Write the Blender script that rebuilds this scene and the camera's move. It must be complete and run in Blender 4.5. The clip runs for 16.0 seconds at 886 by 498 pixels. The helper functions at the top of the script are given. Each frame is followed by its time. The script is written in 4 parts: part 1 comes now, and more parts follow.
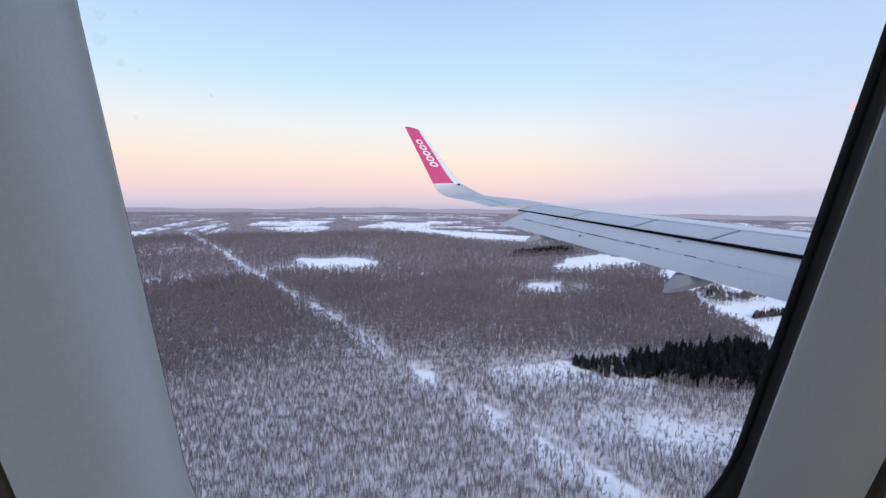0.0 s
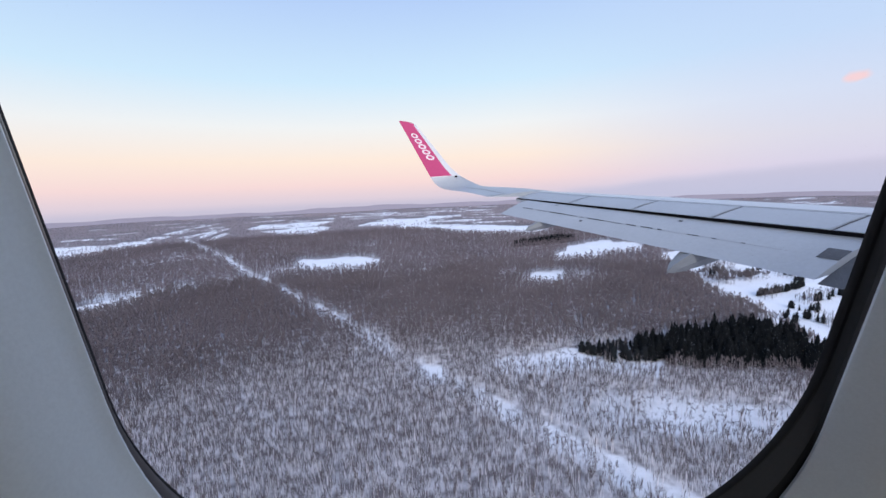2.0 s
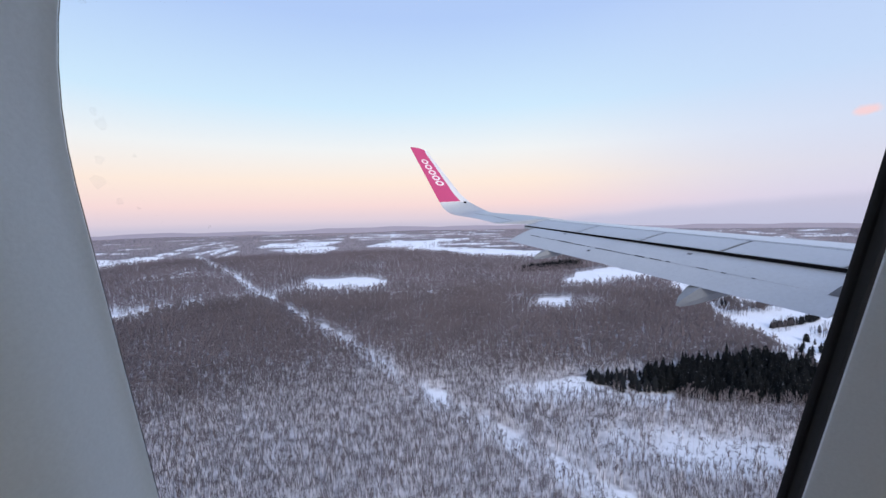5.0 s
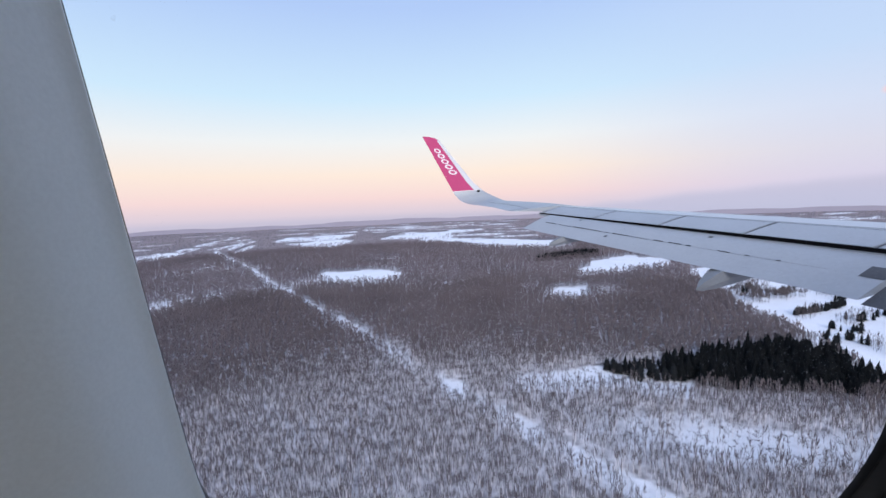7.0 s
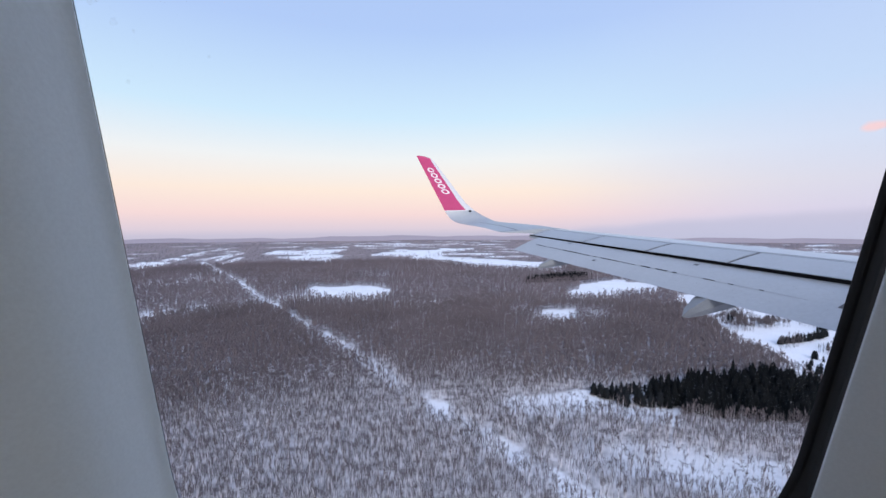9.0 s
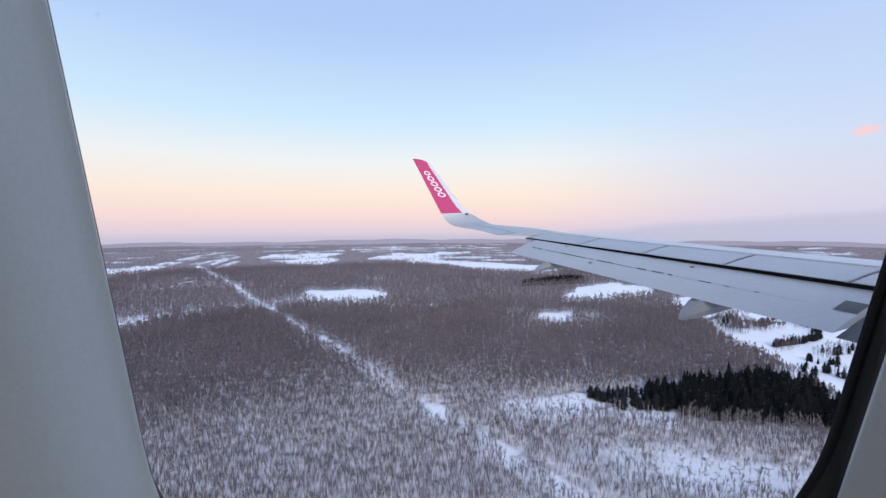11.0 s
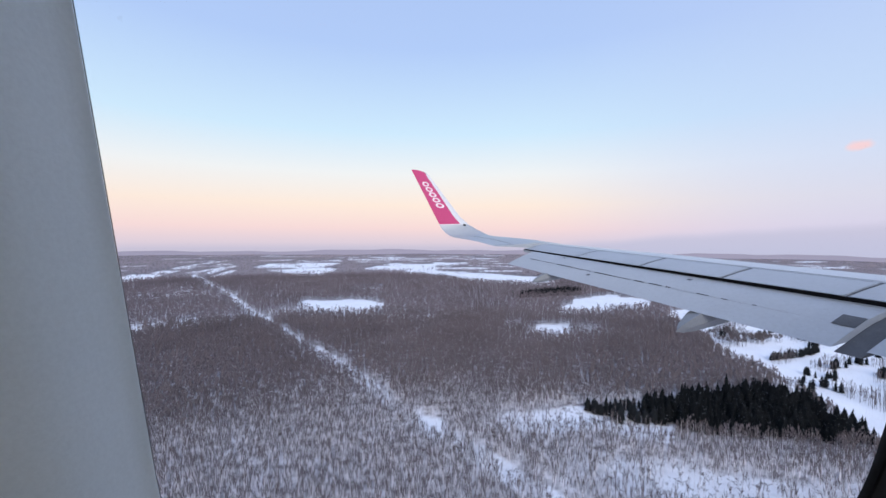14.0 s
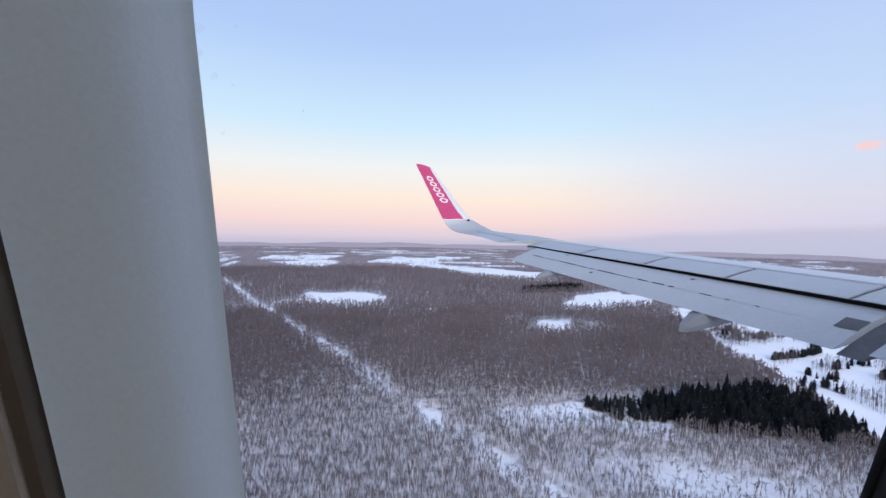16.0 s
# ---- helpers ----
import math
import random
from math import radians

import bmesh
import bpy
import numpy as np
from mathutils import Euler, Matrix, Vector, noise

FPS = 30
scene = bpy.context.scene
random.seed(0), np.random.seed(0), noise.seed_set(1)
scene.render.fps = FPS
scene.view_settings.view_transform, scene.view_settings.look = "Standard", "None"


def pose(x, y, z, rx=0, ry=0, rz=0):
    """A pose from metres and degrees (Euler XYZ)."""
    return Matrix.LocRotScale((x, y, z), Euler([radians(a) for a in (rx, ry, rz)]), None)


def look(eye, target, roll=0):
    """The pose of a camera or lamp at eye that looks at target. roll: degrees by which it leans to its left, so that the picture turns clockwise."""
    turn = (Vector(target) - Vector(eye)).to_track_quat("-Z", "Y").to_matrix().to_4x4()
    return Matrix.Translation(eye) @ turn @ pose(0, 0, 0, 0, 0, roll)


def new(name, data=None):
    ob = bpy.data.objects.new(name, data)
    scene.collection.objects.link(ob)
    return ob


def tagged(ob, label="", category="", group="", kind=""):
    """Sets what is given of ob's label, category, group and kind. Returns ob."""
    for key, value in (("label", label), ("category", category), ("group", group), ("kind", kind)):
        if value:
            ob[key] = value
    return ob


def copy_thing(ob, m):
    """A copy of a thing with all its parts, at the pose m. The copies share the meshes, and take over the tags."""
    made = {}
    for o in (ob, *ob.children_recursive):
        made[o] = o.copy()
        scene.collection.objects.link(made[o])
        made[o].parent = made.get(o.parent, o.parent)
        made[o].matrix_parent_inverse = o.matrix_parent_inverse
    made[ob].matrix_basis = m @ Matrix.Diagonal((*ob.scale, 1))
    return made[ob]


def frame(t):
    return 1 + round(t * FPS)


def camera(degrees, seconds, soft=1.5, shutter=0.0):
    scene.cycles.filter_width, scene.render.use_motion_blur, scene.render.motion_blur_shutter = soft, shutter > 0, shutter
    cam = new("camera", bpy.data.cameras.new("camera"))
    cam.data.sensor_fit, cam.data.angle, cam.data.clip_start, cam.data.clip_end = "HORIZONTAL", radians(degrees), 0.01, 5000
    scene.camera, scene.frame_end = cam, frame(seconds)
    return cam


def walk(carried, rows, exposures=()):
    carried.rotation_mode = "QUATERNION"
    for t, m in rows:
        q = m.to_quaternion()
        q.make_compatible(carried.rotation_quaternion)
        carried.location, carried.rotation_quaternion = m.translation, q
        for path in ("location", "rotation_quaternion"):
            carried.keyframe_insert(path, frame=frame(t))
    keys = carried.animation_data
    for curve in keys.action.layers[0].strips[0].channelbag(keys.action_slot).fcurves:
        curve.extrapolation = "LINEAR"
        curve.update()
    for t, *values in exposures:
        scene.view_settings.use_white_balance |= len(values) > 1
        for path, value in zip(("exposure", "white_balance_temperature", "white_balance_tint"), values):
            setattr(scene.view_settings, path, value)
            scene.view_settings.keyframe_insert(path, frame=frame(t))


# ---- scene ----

# x: the course, y: out over the wing, z: up from the land. The aircraft hangs over the land, with its own
# axes: x the nose, y out over the wing, and the window's centre as its origin.
AIRCRAFT = pose(0.046, 0.122, 168.464, -0.422, -0.325, -2.764)

# ---- camera ----
cam = camera(94.6, 16.0, soft=1.5)
PATH = [
    # t, x, y, z, rx, ry, rz
    (0.0, -0.0402, -0.1447, 0.0132, 83.47, -0.34, -6.68),
    (0.5, -0.0204, -0.1278, 0.0200, 83.97, 0.29, -6.92),
    (1.0, -0.0356, -0.1244, 0.0190, 83.81, 1.04, -6.80),
    (1.5, -0.0343, -0.1230, 0.0009, 82.83, 2.49, -6.68),
    (2.0, -0.0360, -0.1095, -0.0322, 82.65, 2.68, -6.91),
    (2.5, -0.0341, -0.1160, -0.0278, 83.47, 3.06, -6.98),
    (3.0, -0.0288, -0.1199, -0.0012, 84.72, 2.53, -7.22),
    (3.5, -0.0280, -0.1498, 0.0538, 86.06, 2.10, -7.23),
    (4.0, -0.0345, -0.1556, 0.0657, 86.59, 1.07, -7.16),
    (6.5, -0.0393, -0.1084, -0.0014, 84.55, 2.79, -3.89),
    (7.0, -0.0485, -0.1119, -0.0151, 84.71, 2.55, -3.85),
    (7.5, -0.0307, -0.1218, -0.0268, 85.75, 1.81, -4.10),
    (8.0, -0.0408, -0.1249, -0.0366, 86.48, 0.76, -4.01),
    (8.5, -0.0407, -0.1234, -0.0299, 87.13, 0.53, -4.43),
    (9.0, -0.0399, -0.1307, -0.0068, 87.26, 0.49, -5.04),
    (11.5, -0.0422, -0.1169, -0.0241, 87.78, 0.65, -5.63),
    (12.0, -0.0425, -0.1299, -0.0101, 87.55, 1.02, -5.62),
    (12.5, -0.0430, -0.1252, -0.0252, 87.32, 1.68, -5.58),
    (13.0, -0.0185, -0.1246, -0.0257, 87.51, 1.82, -6.14),
    (13.5, -0.0305, -0.1310, 0.0081, 88.52, 1.34, -5.92),
    (14.0, -0.0517, -0.1106, -0.0206, 89.23, 0.10, -5.87),
    (14.5, -0.0337, -0.1417, 0.0310, 89.48, -0.86, -5.88),
    (15.0, -0.0364, -0.1557, 0.0281, 89.85, -1.12, -5.39),
    (15.5, -0.0482, -0.1529, 0.0423, 90.25, -0.83, -5.43),
    (16.0, -0.0694, -0.1291, 0.0085, 88.40, -0.82, -5.46),
]
walk(cam, [(r[0], AIRCRAFT @ pose(*r[1:])) for r in PATH])

# ---- world and light ----
world = bpy.data.worlds.new("dusk_sky")
scene.world = world
world.use_nodes = True
wn, wl = world.node_tree.nodes, world.node_tree.links
wn.clear()
sky = wn.new("ShaderNodeTexSky")
sky.sky_type, sky.sun_disc = "NISHITA", False
sky.sun_elevation, sky.sun_rotation = radians(2.0), radians(190)
co = wn.new("ShaderNodeTexCoord")
sep = wn.new("ShaderNodeSeparateXYZ")
wl.new(co.outputs["Generated"], sep.inputs[0])
rise = wn.new("ShaderNodeMapRange")
rise.inputs["From Min"].default_value, rise.inputs["From Max"].default_value = -0.05, 0.65
wl.new(sep.outputs["Z"], rise.inputs["Value"])
ramp = wn.new("ShaderNodeValToRGB")
wl.new(rise.outputs[0], ramp.inputs[0])
SKY_BANDS = [(-0.05, (0.50, 0.50, 0.66)), (-0.018, (0.60, 0.57, 0.72)), (-0.004, (0.75, 0.65, 0.75)), (0.030, (0.91, 0.71, 0.73)),
             (0.085, (0.96, 0.81, 0.735)), (0.158, (0.86, 0.88, 0.91)), (0.25, (0.61, 0.81, 0.99)), (0.42, (0.44, 0.60, 0.95)),
             (0.65, (0.40, 0.53, 0.88))]
while len(ramp.color_ramp.elements) < len(SKY_BANDS):
    ramp.color_ramp.elements.new(0.5)
for el, (h, c) in zip(ramp.color_ramp.elements, SKY_BANDS):
    el.position, el.color = (h + 0.05) / 0.7, (*c, 1)
bg_band, bg_sky, bg_sum = wn.new("ShaderNodeBackground"), wn.new("ShaderNodeBackground"), wn.new("ShaderNodeAddShader")


def sky_math(op, a, b):
    n = wn.new("ShaderNodeMath")
    n.operation = op
    for i, v in enumerate((a, b)):
        if isinstance(v, (int, float)):
            n.inputs[i].default_value = v
        else:
            wl.new(v, n.inputs[i])
    return n.outputs[0]


# a lilac bank of cloud that thickens towards the nose, and one small pink cloud
bank_noise, puff_noise = wn.new("ShaderNodeTexNoise"), wn.new("ShaderNodeTexNoise")
bank_noise.inputs["Scale"].default_value, puff_noise.inputs["Scale"].default_value = 7, 30
bank_top = sky_math("ADD", sky_math("MULTIPLY", sky_math("SUBTRACT", sep.outputs["X"], 0.42), 0.105), sky_math("MULTIPLY", sky_math("SUBTRACT", bank_noise.outputs[0], 0.5), 0.02))
bank = wn.new("ShaderNodeMapRange")
bank.interpolation_type = "SMOOTHSTEP"
bank.inputs["From Max"].default_value, bank.inputs["To Max"].default_value = 0.022, 0.8
wl.new(sky_math("SUBTRACT", bank_top, sep.outputs["Z"]), bank.inputs["Value"])
bank_mix, puff_mix = wn.new("ShaderNodeMixRGB"), wn.new("ShaderNodeMixRGB")
bank_mix.inputs[2].default_value, puff_mix.inputs[2].default_value = (0.55, 0.56, 0.74, 1), (1.0, 0.62, 0.62, 1)
wl.new(bank.outputs[0], bank_mix.inputs[0])
side = wn.new("ShaderNodeMapRange")
side.interpolation_type = "SMOOTHSTEP"
side.inputs["From Min"].default_value, side.inputs["From Max"].default_value, side.inputs["To Max"].default_value = 0.30, 0.85, 0.62
wl.new(sep.outputs["X"], side.inputs["Value"])
side_mix = wn.new("ShaderNodeMixRGB")
side_mix.inputs[2].default_value = (0.51, 0.62, 0.93, 1)
wl.new(side.outputs[0], side_mix.inputs[0])
wl.new(ramp.outputs[0], side_mix.inputs[1])
wl.new(side_mix.outputs[0], bank_mix.inputs[1])
far_puff = wn.new("ShaderNodeVectorMath")
far_puff.operation = "DISTANCE"
far_puff.inputs[1].default_value = (0.799, 0.578, 0.163 * 2.2)
tall = wn.new("ShaderNodeVectorMath")
tall.operation = "MULTIPLY"
tall.inputs[1].default_value = (1, 1, 2.2)
wl.new(co.outputs["Generated"], tall.inputs[0])
wl.new(tall.outputs[0], far_puff.inputs[0])
puff = wn.new("ShaderNodeMapRange")
puff.interpolation_type = "SMOOTHSTEP"
puff.inputs["From Min"].default_value, puff.inputs["From Max"].default_value, puff.inputs["To Min"].default_value, puff.inputs["To Max"].default_value = 0.006, 0.022, 0.75, 0
wl.new(sky_math("ADD", far_puff.outputs["Value"], sky_math("MULTIPLY", sky_math("SUBTRACT", puff_noise.outputs[0], 0.5), 0.03)), puff.inputs["Value"])
wl.new(puff.outputs[0], puff_mix.inputs[0])
wl.new(bank_mix.outputs[0], puff_mix.inputs[1])
wl.new(puff_mix.outputs[0], bg_band.inputs[0])
wl.new(sky.outputs[0], bg_sky.inputs[0])
bg_band.inputs[1].default_value, bg_sky.inputs[1].default_value = 0.96, 0.03
wout = wn.new("ShaderNodeOutputWorld")
wl.new(bg_band.outputs[0], bg_sum.inputs[0])
wl.new(bg_sky.outputs[0], bg_sum.inputs[1])
wl.new(bg_sum.outputs[0], wout.inputs[0])

sun = new("sun", bpy.data.lights.new("sun", "SUN"))
sun.data.energy, sun.data.angle, sun.data.color = 2.35, radians(25), (1.0, 0.94, 0.92)
sun.matrix_world = look((-20, -100, 45), (0, 0, 0))


# ---- materials ----
def material(name, color, rough=0.6, metal=0.0, scale=8.0, vary=0.15, fine=60.0, bump=0.1, island=0.0, per_object=0.0, spec=0.5):
    """A surface with two scales of variation in tone and a fine relief; scale and fine are per metre."""
    m = bpy.data.materials.new(name)
    m.use_nodes = True
    n, l = m.node_tree.nodes, m.node_tree.links
    b = n["Principled BSDF"]
    b.inputs["Roughness"].default_value, b.inputs["Metallic"].default_value = rough, metal
    b.inputs["Specular IOR Level"].default_value = spec
    c = n.new("ShaderNodeTexCoord")
    big, small = n.new("ShaderNodeTexNoise"), n.new("ShaderNodeTexNoise")
    big.inputs["Scale"].default_value, small.inputs["Scale"].default_value = scale, fine
    big.inputs["Detail"].default_value = 4
    l.new(c.outputs["Object"], big.inputs[0])
    l.new(c.outputs["Object"], small.inputs[0])
    add = n.new("ShaderNodeMath")
    add.operation = "ADD"
    l.new(big.outputs[0], add.inputs[0])
    l.new(small.outputs[0], add.inputs[1])
    last = add.outputs[0]
    if island or per_object:
        src = n.new("ShaderNodeNewGeometry").outputs["Random Per Island"] if island else n.new("ShaderNodeObjectInfo").outputs["Random"]
        mul = n.new("ShaderNodeMath")
        mul.operation = "MULTIPLY_ADD"
        l.new(src, mul.inputs[0])
        mul.inputs[1].default_value = island or per_object
        l.new(last, mul.inputs[2])
        last = mul.outputs[0]
    rng = n.new("ShaderNodeMapRange")
    rng.inputs["From Min"].default_value, rng.inputs["From Max"].default_value = 0.6, 1.4 + (island or per_object)
    rng.inputs["To Min"].default_value, rng.inputs["To Max"].default_value = 1 - vary, 1 + vary
    l.new(last, rng.inputs["Value"])
    mix = n.new("ShaderNodeVectorMath")
    mix.operation = "SCALE"
    mix.inputs[0].default_value = color
    l.new(rng.outputs[0], mix.inputs["Scale"])
    l.new(mix.outputs[0], b.inputs["Base Color"])
    if bump:
        bp = n.new("ShaderNodeBump")
        bp.inputs["Strength"].default_value, bp.inputs["Distance"].default_value = bump, 0.4 / fine
        l.new(small.outputs[0], bp.inputs["Height"])
        l.new(bp.outputs[0], b.inputs["Normal"])
    return m


lining_mat = material("lining_plastic", (0.78, 0.835, 0.86), 0.5, scale=9, vary=0.05, fine=900, bump=0.08)
trim_mat = material("trim_plastic", (0.42, 0.34, 0.26), 0.55, scale=9, vary=0.08, fine=700, bump=0.1)
brown_mat = material("brown_trim", (0.11, 0.08, 0.055), 0.5, scale=9, vary=0.1, fine=600, bump=0.1)
throat_mat = material("throat_plastic", (0.05, 0.053, 0.058), 0.5, scale=12, vary=0.1, fine=600)
rubber_mat = material("black_rubber", (0.012, 0.012, 0.014), 0.45, scale=20, vary=0.3, fine=500, bump=0.15)
carpet_mat = material("cabin_carpet", (0.10, 0.10, 0.13), 0.95, scale=3, vary=0.25, fine=300, bump=0.4)
wing_mat = material("wing_paint", (0.345, 0.372, 0.405), 0.38, scale=1.3, vary=0.07, fine=18, bump=0.02)
wing_white_mat = material("wing_white", (0.62, 0.63, 0.64), 0.35, scale=1.5, vary=0.05, fine=20, bump=0.02)
edge_mat = material("edge_paint", (0.50, 0.52, 0.55), 0.3, scale=1.5, vary=0.06, fine=20, bump=0.02)
fair_mat = material("fairing_paint", (0.22, 0.235, 0.25), 0.4, scale=2.0, vary=0.1, fine=25, bump=0.02)
# near-black for the painted slot shade, the worn streaks and the lamp housing
slot_mat = material("wing_slot_dark", (0.005, 0.005, 0.006), 0.8, scale=6, vary=0.2, fine=60, spec=0.05)
# for dark joints and marks, and for the shade painted between the flaps
dirt_shade_mat = material("wing_soot_and_shade", (0.075, 0.08, 0.09), 0.7, scale=6, vary=0.3, fine=60)
pink_mat = material("magenta_paint", (0.49, 0.068, 0.18), 0.6, scale=2, vary=0.06, fine=20, bump=0.02, spec=0.1)
white_mat = material("white_marking", (0.66, 0.58, 0.63), 0.4, scale=4, vary=0.04, fine=30)
snow_mat = material("snow", (0.89, 0.90, 0.93), 0.7, scale=0.02, vary=0.10, fine=0.5, bump=0.3)
trunk_mat = material("pale_trunks", (0.80, 0.76, 0.765), 0.85, scale=0.03, vary=0.35, fine=2, bump=0.0, island=0.6)
bark_mat = material("bare_wood", (0.135, 0.113, 0.118), 0.9, scale=0.02, vary=0.45, fine=2, bump=0.0, island=0.4)
mid_wood_mat = material("mid_bare_wood", (0.155, 0.130, 0.139), 0.9, scale=0.012, vary=0.35, fine=1, bump=0.0, island=0.15)
far_wood_mat = material("far_bare_wood", (0.155, 0.128, 0.139), 0.9, scale=0.006, vary=0.5, fine=1, bump=0.0, island=0.35)
# paler and more lilac than the nearer woods: haze put into the colour
hazed_wood_mat = material("hazed_bare_wood", (0.33, 0.295, 0.33), 0.9, scale=0.004, vary=0.4, fine=1, bump=0.0, island=0.3)
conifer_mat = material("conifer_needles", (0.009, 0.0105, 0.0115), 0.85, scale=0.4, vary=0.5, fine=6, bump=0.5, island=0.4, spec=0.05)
cn, cl = conifer_mat.node_tree.nodes, conifer_mat.node_tree.links
c_co, c_noise, c_ramp, c_mix = (cn.new("ShaderNode" + k) for k in ("TexCoord", "TexNoise", "ValToRGB", "MixRGB"))
c_noise.inputs["Scale"].default_value, c_noise.inputs["Detail"].default_value = 0.8, 3
cl.new(c_co.outputs["Object"], c_noise.inputs[0])
cl.new(c_noise.outputs[0], c_ramp.inputs[0])
c_ramp.color_ramp.elements[0].position, c_ramp.color_ramp.elements[1].position = 0.675, 0.73
c_base = cn["Principled BSDF"].inputs["Base Color"]
cl.new(c_ramp.outputs[0], c_mix.inputs[0])
cl.new(c_base.links[0].from_socket, c_mix.inputs[1])
c_mix.inputs[2].default_value = (0.30, 0.31, 0.34, 1)
cl.new(c_mix.outputs[0], c_base)
fairway_fir_mat = material("fairway_needles", (0.016, 0.018, 0.020), 0.85, scale=0.4, vary=0.5, fine=6, bump=0.5, per_object=0.5, spec=0.1)
hut_mat = material("hut_boards", (0.06, 0.05, 0.05), 0.8, scale=2, vary=0.3, fine=20)

# the land: snow, and far off the closed brown canopy of the woods
land_mat = material("land", (0.89, 0.90, 0.93), 0.75, scale=0.02, vary=0.10, fine=0.5, bump=0.3)
ln, ll = land_mat.node_tree.nodes, land_mat.node_tree.links
l_co, l_len, l_range, l_noise, l_col, l_mix = (ln.new("ShaderNode" + k) for k in ("TexCoord", "VectorMath", "MapRange", "TexNoise", "ValToRGB", "MixRGB"))
l_len.operation = "LENGTH"
ll.new(l_co.outputs["Object"], l_len.inputs[0])
l_edge = ln.new("ShaderNodeMath")
l_edge.operation = "MULTIPLY_ADD"
l_edge.inputs[1].default_value = 260
ll.new(l_noise.outputs[0], l_edge.inputs[0])
ll.new(l_len.outputs["Value"], l_edge.inputs[2])
ll.new(l_edge.outputs[0], l_range.inputs["Value"])
l_range.inputs["From Min"].default_value, l_range.inputs["From Max"].default_value = 2050, 2100
l_noise.inputs["Scale"].default_value, l_noise.inputs["Detail"].default_value = 0.02, 8
ll.new(l_co.outputs["Object"], l_noise.inputs[0])
ll.new(l_noise.outputs[0], l_col.inputs[0])
l_col.color_ramp.elements[0].position, l_col.color_ramp.elements[0].color = 0.3, (0.11, 0.09, 0.10, 1)
l_col.color_ramp.elements[1].position, l_col.color_ramp.elements[1].color = 0.75, (0.24, 0.205, 0.225, 1)
ll.new(l_range.outputs[0], l_mix.inputs[0])
l_base = ln["Principled BSDF"].inputs["Base Color"]
# darkens the wood floor: litter on the snow, and the trees' shade painted in
l_at, l_litter_shade, l_floor, l_open = (ln.new("ShaderNode" + k) for k in ("Attribute", "TexNoise", "ValToRGB", "MixRGB"))
l_at.attribute_name = "open_snow"
l_litter_shade.inputs["Scale"].default_value, l_litter_shade.inputs["Detail"].default_value = 0.09, 8
ll.new(l_co.outputs["Object"], l_litter_shade.inputs[0])
ll.new(l_litter_shade.outputs[0], l_floor.inputs[0])
l_floor.color_ramp.elements[0].position, l_floor.color_ramp.elements[0].color = 0.38, (0.20, 0.18, 0.187, 1)
l_floor.color_ramp.elements[1].position, l_floor.color_ramp.elements[1].color = 0.64, (0.69, 0.675, 0.695, 1)
ll.new(l_at.outputs["Fac"], l_open.inputs[0])
ll.new(l_mix.outputs[0], l_open.inputs[1])
ll.new(l_base.links[0].from_socket, l_open.inputs[2])
ll.new(l_floor.outputs[0], l_mix.inputs[1])
ll.new(l_col.outputs[0], l_mix.inputs[2])
ll.new(l_open.outputs[0], l_base)

glass_mat = bpy.data.materials.new("window_glass")
glass_mat.use_nodes = True
gn, gl = glass_mat.node_tree.nodes, glass_mat.node_tree.links
gn.clear()
g_out, g_mix, g_tr, g_gl, g_fr = (gn.new("ShaderNode" + k) for k in ("OutputMaterial", "MixShader", "BsdfTransparent", "BsdfGlossy", "Fresnel"))
g_gl.inputs["Roughness"].default_value = 0.05
g_fr.inputs["IOR"].default_value = 1.03
gl.new(g_fr.outputs[0], g_mix.inputs[0])
gl.new(g_tr.outputs[0], g_mix.inputs[1])
gl.new(g_gl.outputs[0], g_mix.inputs[2])
gl.new(g_mix.outputs[0], g_out.inputs[0])


# ---- mesh tools ----
def mesh_of(name, verts, faces, mat, smooth=True):
    me = bpy.data.meshes.new(name)
    me.from_pydata([tuple(v) for v in verts], [], [tuple(f) for f in faces])
    bm = bmesh.new()
    bm.from_mesh(me)
    bmesh.ops.recalc_face_normals(bm, faces=bm.faces)
    bm.to_mesh(me)
    bm.free()
    me.materials.append(mat)
    if smooth:
        me.polygons.foreach_set("use_smooth", [True] * len(me.polygons))
        me.set_sharp_from_angle(angle=radians(35))
    return me


def tri_mesh(name, verts, tris, mat, slots=None):
    """A big mesh of triangles straight from arrays; slots picks each one's material out of several."""
    me = bpy.data.meshes.new(name)
    me.vertices.add(len(verts))
    me.vertices.foreach_set("co", np.asarray(verts, np.float32).ravel())
    me.loops.add(3 * len(tris))
    me.loops.foreach_set("vertex_index", np.asarray(tris, np.int32).ravel())
    me.polygons.add(len(tris))
    me.polygons.foreach_set("loop_start", np.arange(0, 3 * len(tris), 3, dtype=np.int32))
    for m in mat if isinstance(mat, tuple) else (mat,):
        me.materials.append(m)
    if slots is not None:
        me.polygons.foreach_set("material_index", np.asarray(slots, np.int32))
    me.update(calc_edges=True)
    return me


def part(name, verts, faces, mat, parent=None, label="", smooth=True):
    ob = new(name, mesh_of(name, verts, faces, mat, smooth))
    ob.parent = parent
    return tagged(ob, label)


def loft(sections, closed=True, caps=True):
    """Faces over rows of points of one length."""
    n = len(sections[0])
    verts = [p for s in sections for p in s]
    faces = []
    for i in range(len(sections) - 1):
        for j in range(n if closed else n - 1):
            k = (j + 1) % n
            faces.append((i * n + j, i * n + k, (i + 1) * n + k, (i + 1) * n + j))
    if caps:
        faces += [tuple(range(n)), tuple(range(len(verts) - n, len(verts)))]
    return verts, faces


